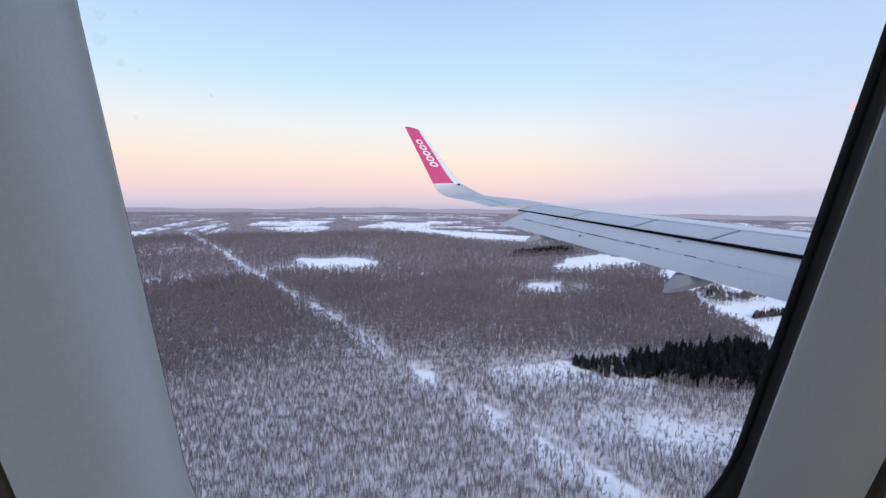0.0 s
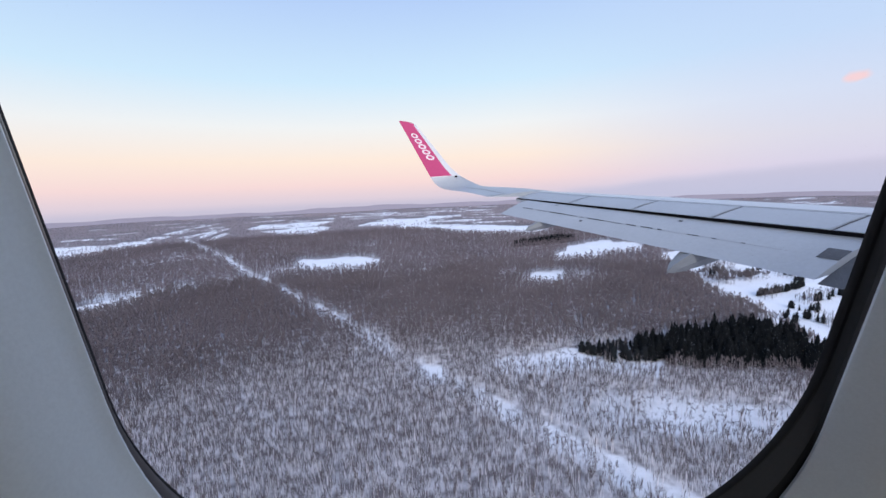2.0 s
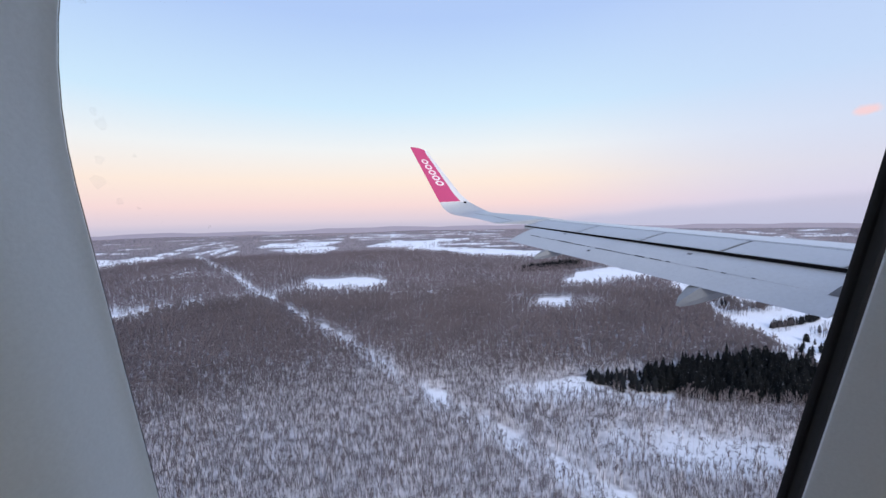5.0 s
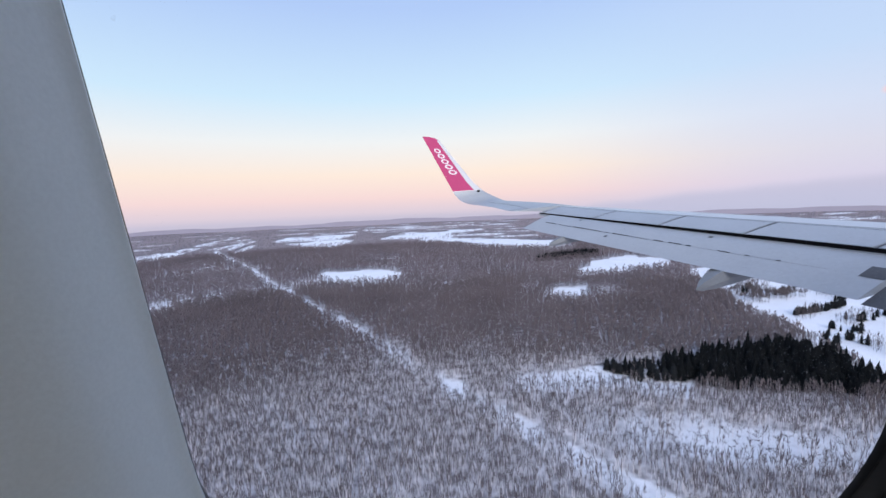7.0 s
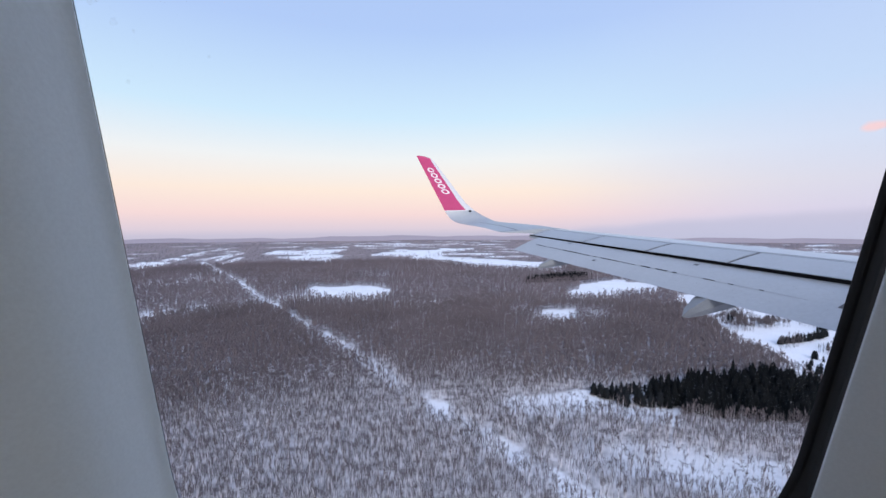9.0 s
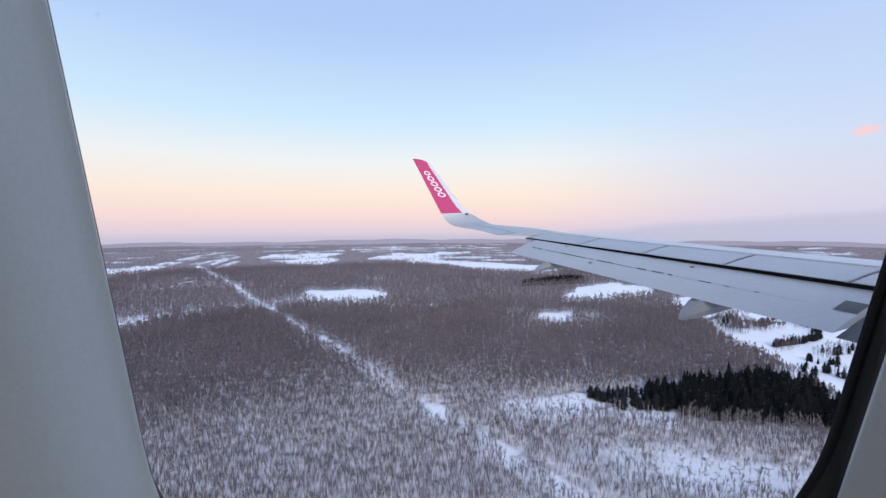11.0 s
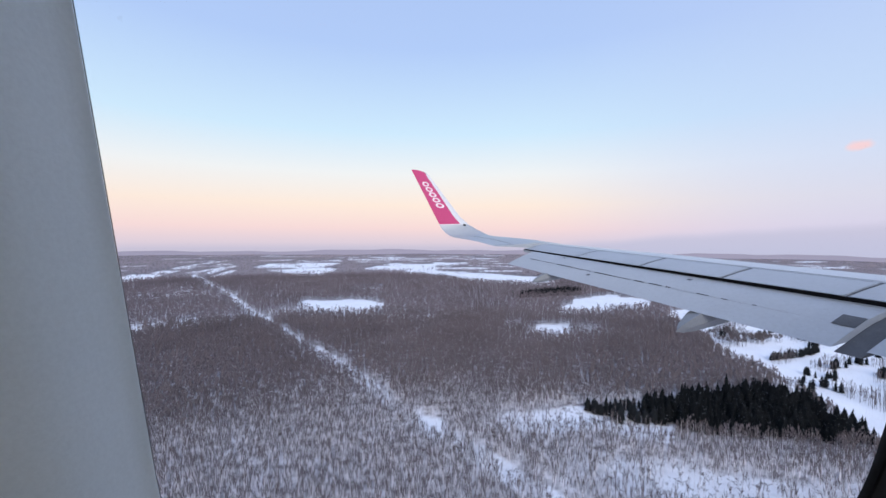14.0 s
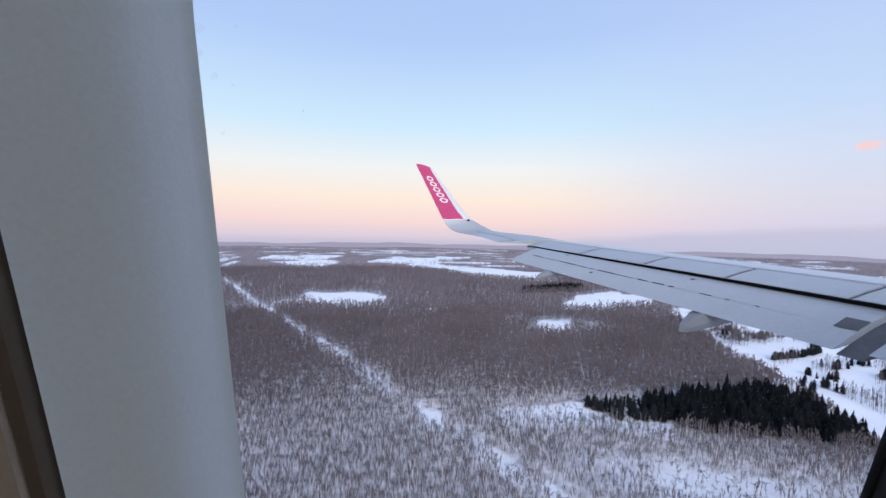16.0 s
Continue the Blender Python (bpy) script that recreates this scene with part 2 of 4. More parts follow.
def round_rect(a, b, r, y, cx=0.0, cz=0.0, n=22, tight=0.0):
    """A rounded rectangle; the corners on the nose side may be tighter than the others."""
    pts = []
    for sx, sz, a0 in ((1, 1, 0), (-1, 1, 90), (-1, -1, 180), (1, -1, 270)):
        q = r - tight if sx > 0 else r
        for i in range(n + 1):
            an = radians(a0 + 90 * i / n)
            pts.append((cx + sx * (a - q) + q * math.cos(an), y, cz + sz * (b - q) + q * math.sin(an)))
    return pts


def box(x0, x1, y0, y1, z0, z1):
    v = [(x, y, z) for x in (x0, x1) for y in (y0, y1) for z in (z0, z1)]
    return v, [(0, 1, 3, 2), (4, 6, 7, 5), (0, 4, 5, 1), (2, 3, 7, 6), (0, 2, 6, 4), (1, 5, 7, 3)]


# ---- cabin ----
TILT = AIRCRAFT @ pose(0, 0, 0, 13.27, 0, 0.27)
LIN = dict(cx=0.0035, cz=-0.0120, tight=0.045)


def swept(section):
    """The lining flares further into the cabin on the tail side."""
    out = []
    for x, y, z in section:
        k = min(max((0.161 - x) / 0.315, 0), 1) * min(max((-0.0096 - y) / 0.0204, 0), 1)
        out.append((x + 0.0127 * k, y - 0.0150 * k, z))
    return out


lining = part("wall_window", *loft([swept(s) for s in [
    round_rect(0.1345, 0.2290, 0.150, 0.004, **LIN), round_rect(0.1253, 0.2155, 0.140, -0.0062, **LIN),
    round_rect(0.1244, 0.2146, 0.139, -0.0079, **LIN), round_rect(0.1247, 0.2149, 0.1391, -0.0086, **LIN), round_rect(0.1256, 0.2157, 0.1395, -0.0098, **LIN), round_rect(0.1272, 0.2172, 0.140, -0.0117, **LIN),
    round_rect(0.1300, 0.2200, 0.1405, -0.0150, **LIN), round_rect(0.1335, 0.2235, 0.141, -0.0192, **LIN), round_rect(0.1380, 0.2280, 0.1415, -0.0225, **LIN),
    round_rect(0.1450, 0.2345, 0.142, -0.0257, **LIN),
    round_rect(0.1545, 0.2435, 0.144, -0.0285, **LIN), round_rect(0.1575, 0.2465, 0.145, -0.0300, **LIN)]], caps=False), lining_mat)
tagged(lining, "pale grey moulded plastic window surround in the cabin wall", "wall", kind="structure")
lining.matrix_world = TILT
trim = part("trim", *loft([swept(s) for s in [
    round_rect(0.1575, 0.2465, 0.145, -0.0275, **LIN), round_rect(0.1578, 0.2468, 0.145, -0.0297, **LIN),
    round_rect(0.1590, 0.2480, 0.1455, -0.0325, **LIN), round_rect(0.1608, 0.2498, 0.146, -0.0335, **LIN),
    round_rect(0.1615, 0.2505, 0.146, -0.0295, **LIN)]], caps=False), brown_mat)
tagged(trim, "dark brown rounded trim strip round the window surround", "trim", kind="structure")
trim.matrix_world = TILT
wall = part("wall_side", *loft([swept(s) for s in [
    round_rect(0.1607, 0.2497, 0.146, -0.0295, **LIN), round_rect(0.1611, 0.2501, 0.146, -0.0350, **LIN),
    round_rect(0.1700, 0.2590, 0.152, -0.0370, **LIN), round_rect(2.6, 0.95, 0.05, -0.0430, **LIN),
    round_rect(2.6, 0.95, 0.05, 0.02, **LIN), round_rect(0.3000, 0.3800, 0.200, 0.02, **LIN), round_rect(0.1750, 0.2550, 0.155, -0.01, **LIN)]], caps=False), trim_mat)
tagged(wall, "beige cabin side wall panel round the window surround", "wall", kind="structure")
wall.matrix_world = TILT

window = tagged(new("window_1"), "oval aircraft cabin window with black rubber seal", "window", kind="structure")
window.matrix_world = TILT
# behind the lining's lip the rings run back to the pane, deeper on the tail side than on the nose side
def leant(tail_x, tail_y, nose_x, nose_y, half_height, r, cz=0.0, tight=0.0):
    a, cx = (nose_x - tail_x) / 2, (nose_x + tail_x) / 2
    return [(x, tail_y + (nose_y - tail_y) * (x - tail_x) / (2 * a), z) for x, _, z in round_rect(a, half_height, r, 0, cx=cx, cz=cz, tight=tight)]


inner_gap, throat_rim = leant(-0.1305, 0.0052, 0.1287, -0.0050, 0.2125, 0.1330, -0.010, 0.036), leant(-0.1388, 0.0160, 0.1274, -0.0024, 0.2060, 0.1050, -0.001)
part("gap_ring", *loft([round_rect(0.1249, 0.2150, 0.1393, -0.0072, **LIN), round_rect(0.1252, 0.2153, 0.1396, -0.0060, **LIN), inner_gap], caps=False), rubber_mat, window, "black gap beside the lining")
part("throat_ring", *loft([inner_gap, leant(-0.1355, 0.0118, 0.1284, -0.0040, 0.2100, 0.1180, -0.006, 0.012), throat_rim,
     leant(-0.1440, 0.0165, 0.1320, -0.0020, 0.2120, 0.1100)], caps=False), throat_mat, window, "dark grey inner ring")
part("seal", *loft([leant(-0.1395 - q, 0.0180 + y, 0.1250 + q, y, 0.2040 + q, 0.1000 + q * 0.8)
     for q, y in ((0.0060, -0.0026), (0.0010, -0.0022), (0.0002, -0.0012), (0.0, 0.0), (0.0030, 0.0010), (0.0230, 0.0020))], caps=False), rubber_mat, window, "black rubber seal")
pane = part("pane", *loft([round_rect(0.1620, 0.2300, 0.118, 0.0212), round_rect(0.1620, 0.2300, 0.118, 0.0240)]), glass_mat, window, "clear acrylic pane")
pane.visible_shadow = False


def veil(name, color, cover):
    """A thin film through which most of the view still shows."""
    m = bpy.data.materials.new(name)
    m.use_nodes = True
    n, l = m.node_tree.nodes, m.node_tree.links
    n.clear()
    out, mix, clear, film, grain, rng_ = (n.new("ShaderNode" + k) for k in ("OutputMaterial", "MixShader", "BsdfTransparent", "BsdfTranslucent", "TexNoise", "MapRange"))
    film.inputs[0].default_value = (*color, 1)
    grain.inputs["Scale"].default_value = 240
    rng_.inputs["To Min"].default_value, rng_.inputs["To Max"].default_value = cover * 0.4, cover * 1.6
    l.new(grain.outputs[0], rng_.inputs["Value"])
    l.new(rng_.outputs[0], mix.inputs[0])
    l.new(clear.outputs[0], mix.inputs[1])
    l.new(film.outputs[0], mix.inputs[2])
    l.new(mix.outputs[0], out.inputs[0])
    return m


smudge_mat = veil("pane_smudge", (0.35, 0.35, 0.38), 0.06)
for u, v, size in ((-0.1223, 0.054, 2.4), (-0.1177, 0.048, 1.3), (-0.1205, 0.060, 1.6), (-0.1110, 0.061, 0.8), (-0.1153, 0.100, 1.5), (-0.1175, 0.070, 2.0), (-0.1190, 0.073, 1.2), (-0.0943, 0.040, 0.7), (-0.1168, 0.033, 0.9), (-0.1130, 0.046, 0.7)):
    ring = []
    for i in range(14):
        an = 2 * math.pi * i / 14
        q = size * 0.001 * random.uniform(0.6, 1.2)
        ring.append((1.14 * u + 0.005 + q * math.cos(an), 0.0208, 1.14 * v + q * math.sin(an)))
    sm = part("smudge", ring, [tuple(range(14))], smudge_mat, pane, "faint grey smudge", smooth=False)
    sm.visible_shadow = False

def in_cabin(ob, *tags, **more):
    ob.matrix_world = AIRCRAFT
    return tagged(ob, *tags, **more)


in_cabin(part("floor", *box(-2.6, 2.6, -3.6, 0.2, -1.25, -1.2), carpet_mat), "dark cabin floor carpet", "floor", kind="structure")
in_cabin(part("ceiling", *box(-2.6, 2.6, -3.6, 0.2, 1.0, 1.05), lining_mat), "pale cabin ceiling", "ceiling", kind="structure")
for sx in (-1, 1):
    in_cabin(part("wall_end", *box(sx * 2.6, sx * 2.65, -3.6, 0.2, -1.2, 1.0), lining_mat), "plain cabin end wall", "wall", kind="structure")
for z0, z1 in ((-1.2, -0.2), (0.2, 1.0)):
    in_cabin(part("wall_far", *box(-2.6, 2.6, -3.65, -3.6, z0, z1), lining_mat), "pale far cabin wall", "wall", kind="structure")
for i in range(6):
    in_cabin(part("wall_far", *box(-2.6 + i * 1.0, -2.4 + i * 1.0 if i < 5 else 2.6, -3.65, -3.6, -0.2, 0.2), lining_mat), "pale far cabin wall between windows", "wall", kind="structure")
# lamps added in the unseen far windows, graded to light the lining's tail side
for i in range(5):
    lamp = new("far_window_fill", bpy.data.lights.new("far_window_fill", "AREA"))
    lamp.data.shape, lamp.data.size, lamp.data.size_y, lamp.data.energy, lamp.data.color = "RECTANGLE", 0.8, 0.4, (0.15, 0.25, 0.8, 4.2, 8.4)[i], (0.92, 0.97, 1.0)
    lamp.matrix_world = AIRCRAFT @ look((-2.0 + i, -3.58, 0), (-2.0 + i, 0, 0))

in_cabin(part("wall_fuselage", *box(2.66, 13.0, -0.06, 0.02, -1.6, 1.0), lining_mat), "plain pale fuselage side at the wing root", "wall", kind="structure")

# ---- wing ----
wing = tagged(new("aircraft_wing"), "pale grey airliner wing with lowered flaps and a pink upturned tip", "aircraft wing")
wing.matrix_world = AIRCRAFT


def te(y):
    return 7.0 - 0.333 * y


def slot_z(y):
    return -1.1954 + 0.0804 * y


def flap_z(y):
    return -1.8436 + 0.1037 * y


def box_section(y):
    z, k = slot_z(y), 1.0 if y < 9 else 1.0 - 0.06 * (y - 9)
    prof = [(0.90, 0.0), (1.2, 0.085), (1.5, 0.150), (1.75, 0.185), (2.0, 0.200), (2.35, 0.165), (2.7, 0.09), (2.95, -0.01), (3.0, -0.08), (2.8, -0.16), (2.3, -0.22), (1.5, -0.2), (0.92, -0.11)]
    lift = 0.06 * min(max((10 - y) / 5, 0), 1)
    return [(te(y) + 0.9 + (o - 0.9) * k, y, z + h * (0.5 + 0.5 * k) + lift * max(0, 1 - abs(o - 2.0) / 1.0)) for o, h in prof]


part("wing_box", *loft([box_section(y) for y in np.linspace(0.02, 12.40, 28)]), wing_mat, wing, "light grey wing skin")


def tip_section(y, z, x, chord, thick, cant):
    """A section across the outer wing: from its trailing edge forward, tilted by cant degrees."""
    prof = [(0.0, 0.0), (0.2, 0.28), (0.45, 0.62), (0.7, 0.75), (0.9, 0.5), (1.0, 0.05), (0.9, -0.25), (0.6, -0.4), (0.3, -0.25), (0.06, -0.06)]
    s, c = math.sin(radians(cant)), math.cos(radians(cant))
    return [(x + chord * o, y - s * h * thick, z + c * h * thick) for o, h in prof]


def outer_z(y):
    return -1.142 + 0.0885 * y - 0.07 * min(max((13.6 - y) / 1.2, 0), 1)


outer = [tip_section(y, outer_z(y), te(y), 2.6 - 0.30 * (y - 11.76), 0.14 - 0.004 * (y - 11.76), 5) for y in (12.41, 12.7, 13.0, 13.4, 14.0, 14.5, 14.9)]
BEND = [(15.20, 0.22, 1.91, 1.58, 0.125, 12), (15.40, 0.28, 1.79, 1.56, 0.12, 28), (15.54, 0.38, 1.66, 1.50, 0.12, 45), (15.64, 0.52, 1.54, 1.36, 0.115, 60), (15.70, 0.70, 1.44, 1.17, 0.11, 74)]
part("outer_wing", *loft(outer + [tip_section(*b) for b in BEND]), wing_mat, wing, "light grey outer wing curving up")


def shark_section(k):
    """k from 0 at the base to 1 at the tip."""
    tail = 1.44 - 1.07 * k
    lead = 2.61 - 0.12 * min(k / 0.15, 1) - 1.60 * k
    if k > 0.9:
        lead = tail + 0.573 * (0.12 + 0.88 * math.sqrt(max(1 - ((k - 0.9) / 0.1) ** 2, 0)))
    return tip_section(15.70 + 0.36 * k, 0.70 + 2.18 * k, tail, max(lead - tail, 0.04), 0.11 - 0.07 * k, 78)


TIP_RISE = [0.9 + 0.1 * math.sin(radians(a)) for a in range(0, 91, 9)]
sharklet = part("sharklet", *loft([shark_section(k) for k in [0, 0.15, 0.3, 0.45, 0.6, 0.75] + TIP_RISE]), wing_white_mat, wing, "white upturned wing tip")


def shark_face(u, k, lift=0.006):
    """A point on the inner face: u along the chord, k up."""
    s = shark_section(k)
    inner = s[:6]
    o = [p[0] for p in inner]
    x = o[0] + u * (o[-1] - o[0])
    return (x, float(np.interp(x, o, [p[1] for p in inner])) - lift, float(np.interp(x, o, [p[2] for p in inner])))


def face_sheet(us, ks, lift):
    """A thin skin over the inner face; us(k) gives its two edges."""
    rows = []
    for k in ks:
        a, b = us(k)
        rows.append([shark_face(a + (b - a) * i / 6, k, lift) for i in range(7)])
    return loft(rows, closed=False, caps=False)


part("tip_paint", *face_sheet(lambda k: (0.0, 0.70 + 0.12 * k if k < 0.9 else min(0.808 + 2.6 * (k - 0.9), 1.0)), list(np.linspace(0.01, 0.88, 16)) + TIP_RISE, 0.005), pink_mat, sharklet, "pink painted panel")
# the mark on the panel as five plain white rounded shapes
for i in range(5):
    kc, uc = 0.735 - i * 0.098, 0.40 + 0.012 * i
    rim, core = [], []
    for j in range(16):
        an = 2 * math.pi * j / 16
        rim.append(shark_face(uc + 0.18 * math.cos(an), kc + 0.044 * math.sin(an), 0.011))
        core.append(shark_face(uc + 0.10 * math.cos(an), kc + 0.024 * math.sin(an), 0.011))
    part("marking", *loft([rim, core], caps=False), white_mat, sharklet, "white rounded mark")

# flap, lowered
def flap_section(y):
    x0, z0, x1, z1 = te(y), flap_z(y), te(y) + 0.93, slot_z(y) - 0.115 + 0.0085 * y
    prof = [(0, 0), (0.3, 0.035), (0.6, 0.06), (0.85, 0.045), (1.0, -0.01), (0.98, -0.07), (0.7, -0.13), (0.35, -0.09), (0.05, -0.02)]
    return [(x0 + (x1 - x0) * o, y, z0 + (z1 - z0) * o + h) for o, h in prof]


flap = part("flap", *loft([flap_section(y) for y in np.linspace(4.62, 11.75, 15)]), wing_mat, wing, "light grey lowered flap")
part("inner_flap", *loft([[(x + 0.10, y, z + 0.02) for x, y, z in flap_section(y)] for y in np.linspace(1.2, 4.35, 7)]), wing_mat, wing, "light grey inner flap")

for y, w, g in ((6.35, 0.17, 1.0), (10.15, 0.14, 0.72)):
    rows = []
    for o, hw, zt, zb in ((-0.30, 0.03, -0.33, -0.36), (-0.22, 0.4, -0.22, -0.37), (0.0, 0.8, -0.05, -0.34), (0.5, 1.0, 0.15, -0.22), (1.2, 1.0, 0.3, -0.05), (2.0, 0.5, 0.35, 0.2)):
        x, z, a = te(y) + o, flap_z(y) + 0.02, w * hw
        zt, zb = zt * (g if zt < 0 else 1), zb * (g if zb < 0 else 1)
        rows.append([(x, y - a, z + zt), (x, y + a, z + zt), (x, y + a, z + zb * 0.6 + zt * 0.4), (x, y + a * 0.4, z + zb), (x, y - a * 0.4, z + zb), (x, y - a, z + zb * 0.6 + zt * 0.4)])
    part("flap_fairing", *loft(rows), fair_mat, wing, "pointed grey flap track fairing")


def along(y0, y1, o0, o1, surface, lift, n=10):
    """A thin sheet on the wing between two span stations and two chord offsets; surface(o, y) gives the height."""
    rows = []
    for y in np.linspace(y0, y1, n):
        rows.append([(te(y) + o, y, surface(o, y) + lift) for o in np.linspace(o0, o1, 5)])
    return loft(rows, closed=False, caps=False)


def top_of_box(o, y):
    s = box_section(y)[:7]
    return float(np.interp(te(y) + o, [p[0] for p in s], [p[2] for p in s]))


def top_of_flap(o, y):
    s = flap_section(y)[:5]
    return float(np.interp(te(y) + o, [p[0] for p in s], [p[2] for p in s]))


def top_of_tip(o, y):
    s = tip_section(y, outer_z(y), te(y), 2.6 - 0.30 * (y - 11.76), 0.14 - 0.004 * (y - 11.76), 5)[:5]
    return float(np.interp(te(y) + o, [p[0] for p in s], [p[2] for p in s]))


# a near-black strip for the shade in the open slot before the flap, deeper inboard
rows = []
for y in np.linspace(1.2, 12.35, 13):
    z, dz = slot_z(y), 0.080 - 0.0045 * y
    rows.append([(te(y) + 0.895, y, z + 0.004), (te(y) + 0.90, y, z - dz), (te(y) + 0.99, y, z - dz), (te(y) + 0.92, y, z + 0.004)])
part("flap_slot_shade", *loft(rows), slot_mat, wing, "dark open slot before the flap")
# spoilers with gaps between them
for y0, y1 in ((3.3, 5.03), (5.09, 6.66), (6.72, 8.30), (8.36, 10.15), (10.21, 12.2)):
    spoiler = part("spoiler", *along(y0, y1, 0.905, 1.50, top_of_box, 0.012), wing_mat, wing, "light grey spoiler panel")
    part("panel_gap", *along(y1 + 0.016, y1 + 0.044, 0.905, 1.50, top_of_box, 0.006, 2), dirt_shade_mat, spoiler, "dark panel gap")
part("panel_gap", *along(3.3, 12.2, 1.50, 1.535, top_of_box, 0.006), dirt_shade_mat, wing, "dark panel gap")
part("leading_edge", *along(1.6, 12.3, 1.60, 2.25, top_of_box, 0.005, 24), edge_mat, wing, "paler leading edge skin")
part("panel_gap", *along(12.6, 14.9, 0.60, 0.63, top_of_tip, 0.004), dirt_shade_mat, wing, "thin aileron hinge line")
part("panel_gap", *along(12.50, 12.53, 0.02, 0.62, top_of_tip, 0.004, 2), dirt_shade_mat, wing, "thin aileron end gap")
# soot marks and small dark dots on the flap
streaks, worn = random.Random(5), 11.3
part("flap_line", *along(5.2, 11.3, 0.392, 0.397, top_of_flap, 0.005, 8), fair_mat, flap, "thin grey seam along the flap")
while worn > 5.7:
    length = streaks.uniform(0.12, 0.6) if worn > 7.4 else streaks.uniform(0.06, 0.22)
    o, w = 0.393 + streaks.uniform(-0.004, 0.004), streaks.uniform(0.010, 0.022)
    part("seal_streak", *along(worn - length, worn, o, o + w, top_of_flap, 0.007, 3), slot_mat, flap, "dark worn seal streak")
    worn -= length + (streaks.uniform(0.02, 0.12) if worn > 7.4 else streaks.uniform(0.15, 0.5))
for y, o in ((9.0, 0.25), (7.1, 0.72), (10.4, 0.72)):
    part("flap_dot", *along(y - 0.04, y + 0.04, o, o + 0.05, top_of_flap, 0.006, 3), dirt_shade_mat, flap, "small dark dent")
# the fitting, and a dark fill that stands for the shade between the two flaps
part("flap_fitting", *along(4.62, 4.86, 0.36, 0.56, top_of_flap, 0.010, 3), dirt_shade_mat, flap, "dark flap end fitting")
rows = [[(x + 0.04, y, z - 0.06) for x, y, z in flap_section(y)] for y in (4.36, 4.48, 4.61)]
part("flap_gap_shade", *loft(rows), dirt_shade_mat, wing, "darker grey plate between the flaps")
# lamp housing at the foot of the upturned tip
part("tip_lamp", *box(2.36, 2.46, 15.60, 15.66, 0.66, 0.73), slot_mat, sharklet, "small dark lamp housing")

# ---- ground ----
# z is 0 on the land below the aircraft; x runs along its course, y out over the wing
def ground_z(x, y):
    """Flat land with slow swells far off."""
    d, az = np.hypot(x, y), np.arctan2(x, y)
    far = np.clip((d - 2200) / 2000, 0, 1)
    return far * (5 + 5 * np.sin(9 * az + d / 400) + 3 * np.sin(23 * az - d / 260))


# ---- land cover, in metres on the map ----
rng = np.random.default_rng(7)


def value_noise(x, y, cell, seed):
    """Smooth noise from 0 to 1 on a grid of cells."""
    g = np.random.default_rng(seed).random((257, 257))
    u, v = np.asarray(x) / cell + 128.3, np.asarray(y) / cell + 40.7
    i, j = np.floor(u).astype(int), np.floor(v).astype(int)
    f, h = u - i, v - j
    f, h = f * f * (3 - 2 * f), h * h * (3 - 2 * h)
    i, j = i % 256, j % 256
    return (g[i, j] * (1 - f) + g[i + 1, j] * f) * (1 - h) + (g[i, j + 1] * (1 - f) + g[i + 1, j + 1] * f) * h


def in_ellipse(x, y, cx, cy, length, width, turn):
    c, s = math.cos(radians(turn)), math.sin(radians(turn))
    u, v = ((x - cx) * c + (y - cy) * s) / length * 2, (-(x - cx) * s + (y - cy) * c) / width * 2
    return np.hypot(u, v)


def inside(x, y, corners):
    """True for places within a many-sided plot."""
    hit = np.zeros(len(x), bool)
    for (x0, y0), (x1, y1) in zip(corners, corners[1:] + corners[:1]):
        hit ^= ((y0 > y) != (y1 > y)) & (x < (x1 - x0) * (y - y0) / (y1 - y0 + 1e-9) + x0)
    return hit


def off_line(x, y, course):
    """Distance from a bent line."""
    d = np.full(len(x), 1e9)
    for (x0, y0), (x1, y1) in zip(course, course[1:]):
        u = np.clip(((x - x0) * (x1 - x0) + (y - y0) * (y1 - y0)) / ((x1 - x0) ** 2 + (y1 - y0) ** 2), 0, 1)
        d = np.minimum(d, np.hypot(x - x0 - u * (x1 - x0), y - y0 - u * (y1 - y0)))
    return d


GOLF = [(437, 289), (445, 306), (471, 365), (504, 433), (526, 490), (532, 548), (554, 588), (618, 728), (704, 898), (831, 973), (1150, 1120), (1400, 700), (1300, 200), (904, 178), (684, 233), (564, 260), (526, 296), (499, 286), (468, 266)]
STAND = [(250, 346), (262, 327), (291, 315), (352, 291), (405, 280), (416, 318), (427, 358), (442, 396), (414, 394), (374, 390), (337, 384), (273, 374), (255, 366)]
TRAIL = [(-938, 2204), (-673, 1725), (-477, 1373), (-306, 1038), (-199, 846), (-123, 701), (-63, 596), (-22, 518), (13, 439), (47, 378), (81, 320), (103, 276), (127, 236), (169, 158)]
SNOW_ROAD = [(-723, 489), (-680, 544), (-626, 600), (-571, 614), (-546, 684), (-455, 850)]


